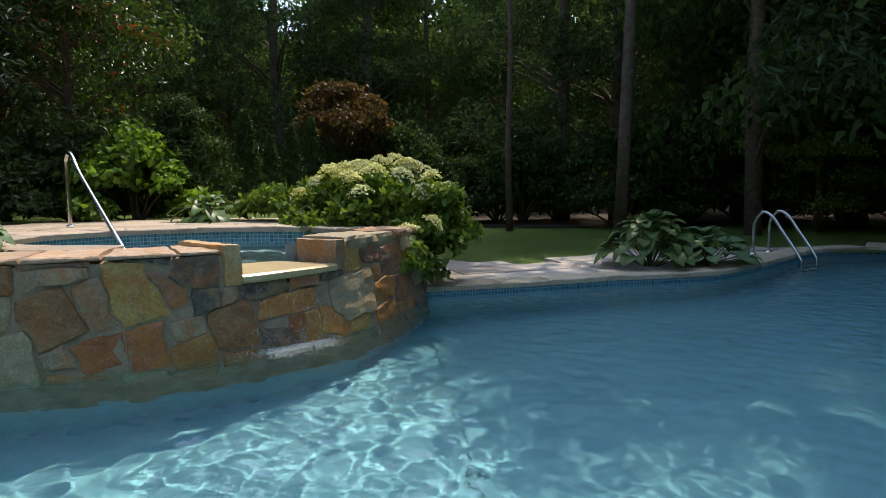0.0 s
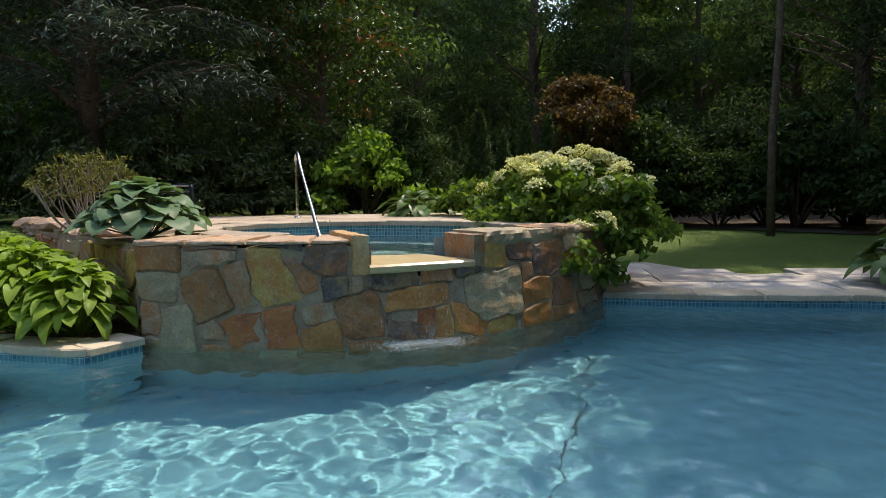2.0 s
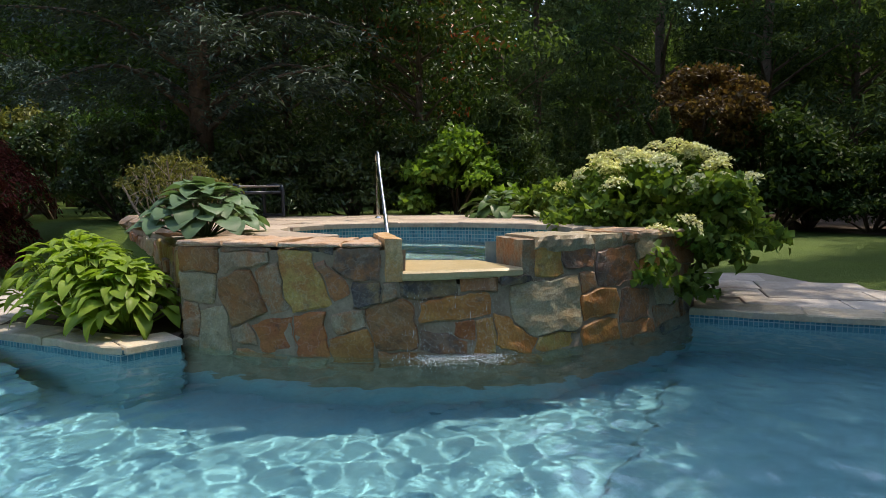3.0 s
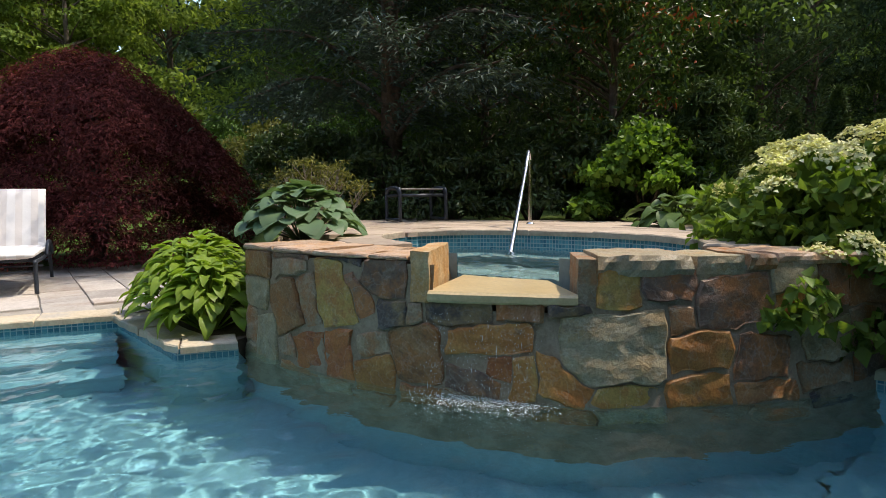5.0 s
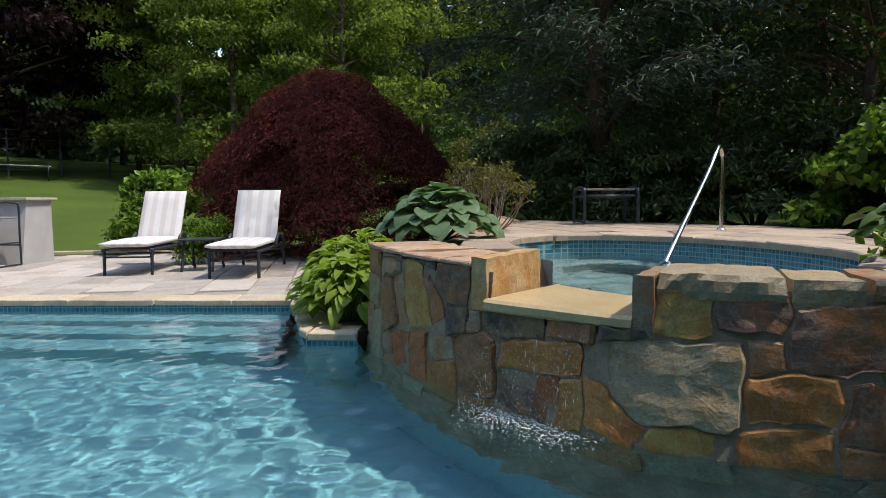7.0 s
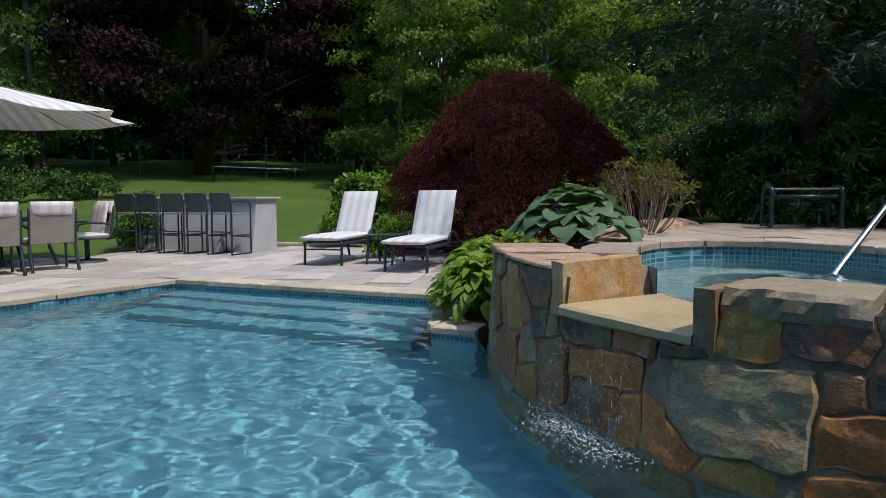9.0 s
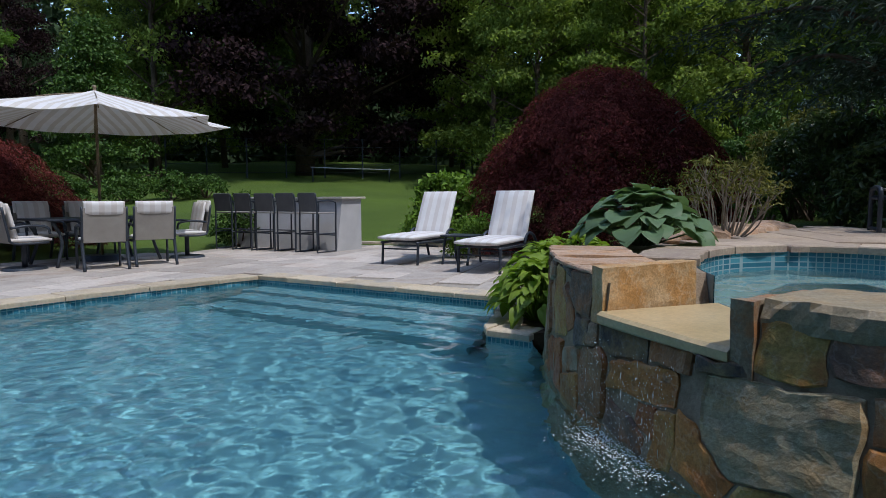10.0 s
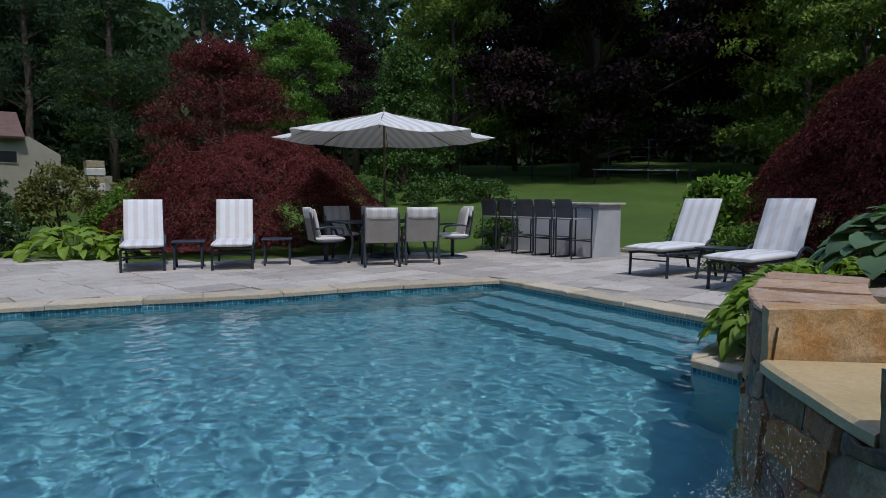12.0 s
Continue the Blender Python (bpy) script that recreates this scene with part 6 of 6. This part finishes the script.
# ---- house beyond the border ----
root = empty("house", pose(0.6, -31.5, gz(2.2, -31.5) - 0.3, 0, 0, 4))
bm = bmesh.new()
ends = ((-1.2, 0), (9, 0), (9, 3.55), (0.1, 3.55), (-1.2, 2.7))
vs = [bm.verts.new((x, y, z)) for y in (0, -7) for x, z in ends]
bm.faces.new(vs[:5])
bm.faces.new(vs[:4:-1])
for i in range(5):
    j = (i + 1) % 5
    bm.faces.new((vs[i], vs[i + 5], vs[j + 5], vs[j]))
part("wall", bm, M_HOUSE, root)
bm = bmesh.new()
box(bm, (0.3, -4.2, 0), (9.4, 0.4, 0.14), pose(0, 0, 3.52, -21, 0, 0), bevel=0.02)
part("roof", bm, M_ROOF, root, "brown shingle roof")
for x0, z0 in ((0.6, 2.2), (1.6, 0.4)):
    bm = bmesh.new()
    box(bm, (x0, -0.02, z0), (x0 + 2.4, 0.05, z0 + 0.65))
    win = part("window", bm, M_HOUSE, root)
    bm = bmesh.new()
    box(bm, (x0 + 0.06, 0.03, z0 + 0.06), (x0 + 2.34, 0.06, z0 + 0.59))
    part("pane", bm, M_DARKGLASS, win)
bm = bmesh.new()
box(bm, (-3.6, -1.0, 0), (-1.2, -0.4, 1.7), bevel=0.02)
part("garden_wall", bm, M_HOUSE, root)
tagged(root, "beige stucco house with a brown roof", "house")
root = empty("stone_pillar", pose(-1.9, -29.6, gz(-1.9, -29.6), 0, 0, 5))
for k in range(5):
    bm = bmesh.new()
    e = 0.02 * (k % 3)
    box(bm, (-0.42 + e, -0.42, 0.37 * k), (0.42 - e, 0.42 - e, 0.37 * k + 0.36), bevel=0.03)
    part("stone", bm, M_STUCCO2 if k % 2 else STONES["l"], root)
tagged(root, "squared grey stone gate pillar beside the house", "pillar")

# fence and a pale rail across the lawn
root = empty("fence", pose(-25.0, -15.6, gz(-25.0, -15.6), 0, 0, -52))
for k in range(10):
    bm = bmesh.new()
    box(bm, (-9.0 + 2 * k, -0.03, 0), (-8.93 + 2 * k, 0.03, 2.1))
    part("post", bm, M_IRON, root)
for z in (0.3, 0.75, 1.2, 1.65, 2.05):
    bar("wire", [(-9, 0, z), (9, 0, z)], 0.012, root)
tagged(root, "dark wire garden fence at the wood's edge", "fence")
root = empty("white_rail", pose(-23.5, -14.0, gz(-23.5, -14.0), 0, 0, -50))
bar("beam", [(-2.0, 0, 0.62), (0, 0, 0.66), (2.0, 0, 0.72)], 0.022, root, M_STUCCO)
for x in (-1.9, 1.9):
    bar("post", [(x, 0, 0), (x, 0, 0.7)], 0.03, root)
tagged(root, "low pale rail on the far lawn", "rail")

# ---- paving and coping ----
def slab_piece(name, ring, z0, z1, mat, parent, seed, bev=0.012, jag=0.006):
    rng = random.Random(seed)
    c = Vector((sum(p[0] for p in ring) / len(ring), sum(p[1] for p in ring) / len(ring)))
    v, m = [], len(ring)
    ring = [(p[0] + rng.uniform(-jag, jag), p[1] + rng.uniform(-jag, jag)) for p in ring]
    for z, ins in ((z0, 0), (z1 - bev * 0.7, 0), (z1, bev)):
        for p in ring:
            d = c - Vector(p)
            q = Vector(p) + d.normalized() * ins
            v.append((q.x, q.y, z + (rng.uniform(-0.002, 0.002) if ins else 0)))
    f = [(r * m + i, r * m + (i + 1) % m, r * m + m + (i + 1) % m, r * m + m + i) for r in range(2) for i in range(m)]
    f.append(tuple(range(2 * m, 3 * m)))
    return obj(name, v, f, mat, parent)


def split_edges(ring, step):
    out = []
    for i, p in enumerate(ring):
        q = ring[(i + 1) % len(ring)]
        k = max(1, int(math.dist(p, q) / step))
        out += [(p[0] + (q[0] - p[0]) * s / k, p[1] + (q[1] - p[1]) * s / k) for s in range(k)]
    return out


def paving(poly, turn, z, parent, seed, avoid, lo=0.42, hi=0.72, mat=None):
    """Random coursed flagstones inside poly, clear of the outlines in avoid."""
    rng = random.Random(seed)
    c, s = math.cos(radians(turn)), math.sin(radians(turn))
    ext = 14
    y, count = -ext, 0
    cx, cy = sum(p[0] for p in poly) / len(poly), sum(p[1] for p in poly) / len(poly)
    while y < ext:
        hgt = rng.uniform(lo, hi)
        x = -ext + rng.uniform(0, 0.5)
        while x < ext:
            w = rng.uniform(hgt * 0.8, hgt * 1.9)
            g = 0.007
            ring = [(cx + c * a - s * b2, cy + s * a + c * b2) for a, b2 in ((x + g, y + g), (x + w - g, y + g), (x + w - g, y + hgt - g), (x + g, y + hgt - g))]
            x += w
            mid = ((ring[0][0] + ring[2][0]) / 2, (ring[0][1] + ring[2][1]) / 2)
            if not inside(mid, poly) or sum(inside(p, poly) for p in ring) < 3:
                continue
            if any(inside(p, av) for p in ring + [mid] for av in avoid):
                continue
            count += 1
            slab_piece("flagstone", split_edges(ring, 0.35), z - 0.05, z + rng.uniform(-0.003, 0.003), mat or M_FLAG, parent, seed + count, 0.008)
        y += hgt


def coping_run(line, width, z, parent, seed, mat=None, inner=0.03, keep=None):
    """Coping stones along a line; the pool lies on the line's right-hand side."""
    rng = random.Random(seed)
    pts = [Vector(p[:2]) for p in line]
    cum = [0.0]
    for p, q in zip(pts, pts[1:]):
        cum.append(cum[-1] + (q - p).length)
    def at(s):
        s = max(0, min(cum[-1] - 1e-6, s))
        i = max(k for k in range(len(cum) - 1) if cum[k] <= s)
        d = (pts[i + 1] - pts[i]).normalized()
        return pts[i] + d * (s - cum[i]), Vector((-d.y, d.x))
    s, k = 0.0, 0
    while s < cum[-1] - 0.05:
        e = min(cum[-1], s + rng.uniform(0.45, 0.95))
        if cum[-1] - e < 0.3:
            e = cum[-1]
        nseg = max(2, int((e - s) / 0.12))
        a = [at(s + 0.005 + (e - s - 0.01) * t / nseg) for t in range(nseg + 1)]
        ring = [tuple(p - nn * (inner + rng.uniform(-0.012, 0.012))) for p, nn in a] + [tuple(p + nn * width) for p, nn in a[::-1]]
        slab_piece("coping_stone", ring[::-1], z - 0.055, z + rng.uniform(-0.004, 0.004), mat or M_COPING, parent, seed * 50 + k, 0.014, 0.011)
        s, k = e, k + 1


coping_run(SOUTH, -0.34, 0.0, deck, 3, inner=-0.03)
coping_run([CORNER, WEST], 0.34, 0.0, deck, 4)
coping_run([WEST, LEDGE[0], LEDGE[1]], 0.26, -0.012, bed, 5)
coping_run(north, 0.34, 0.0, patio, 6)
paving(DECK, 10, -0.008, deck, 1000, [pool])
paving(PATIO, 24, -0.008, patio, 2000, [pool], 0.4, 0.6)
arc = [spa_edge(a) for a in [radians(t) for t in range(8, 262, 6)]]
spa_deck = empty("spa_terrace")
tagged(spa_deck, "worn flagstone terrace round the spa", "paving", kind="structure")
coping_run(arc[::-1], 0.36, Z_SPA, spa_deck, 7, M_COPING2)
ring_out = [spa_edge(radians(t), 0.2) for t in range(0, 360, 12)]
paving([p for p in SPA_BACK], 20, Z_SPA - 0.012, spa_deck, 3000, [ring_out], 0.4, 0.65, M_COPING2)

# plain stone rim on the pool's far east side
rim = [north[-1]] + EAST + [SOUTH[-1]]
rv = [(x, y, -0.004) for x, y in rim] + [(x + 0.9 * (x - 2.0) / math.hypot(x - 2, y - 3.5), y + 0.9 * (y - 3.5) / math.hypot(x - 2, y - 3.5), -0.004) for x, y in rim]
rv += [(x, y, -0.12) for x, y, z in rv[:len(rim)]]
q = len(rim)
tagged(obj("east_rim", rv, [(i, q + i, q + i + 1, i + 1) for i in range(q - 1)] + [(i, i + 1, 2 * q + i + 1, 2 * q + i) for i in range(q - 1)], M_COPING), "plain tan stone rim of the pool", "paving", kind="structure")

# lawn edging stones behind the terrace
edge = empty("lawn_edging")
coping_run([(-9.7, 0.3), (-10.1, -2.3), (-9.5, -4.6)], 0.2, 0.05, edge, 9, inner=0.0)
tagged(edge, "low row of rough edging stones along the lawn", "edging", kind="structure")
rng = random.Random(55)
for k in range(6):
    bm = bmesh.new()
    bmesh.ops.create_icosphere(bm, subdivisions=2, radius=1.0)
    for v in bm.verts:
        q = noise.noise(v.co * 1.3 + Vector((k * 7, 0, 0)))
        v.co = Vector((v.co.x * 0.3, v.co.y * 0.2, v.co.z * 0.11)) * (1 + 0.35 * q)
    r = part("rock", bm, M_CAP)
    r.matrix_basis = pose(-4.5 - 0.5 * k, 4.4 + 0.12 * k + rng.uniform(-0.05, 0.05), 0.63, 0, 0, rng.uniform(0, 180))
    tagged(r, "flat weathered tan rock edging the bank", "rock", "edging rocks")
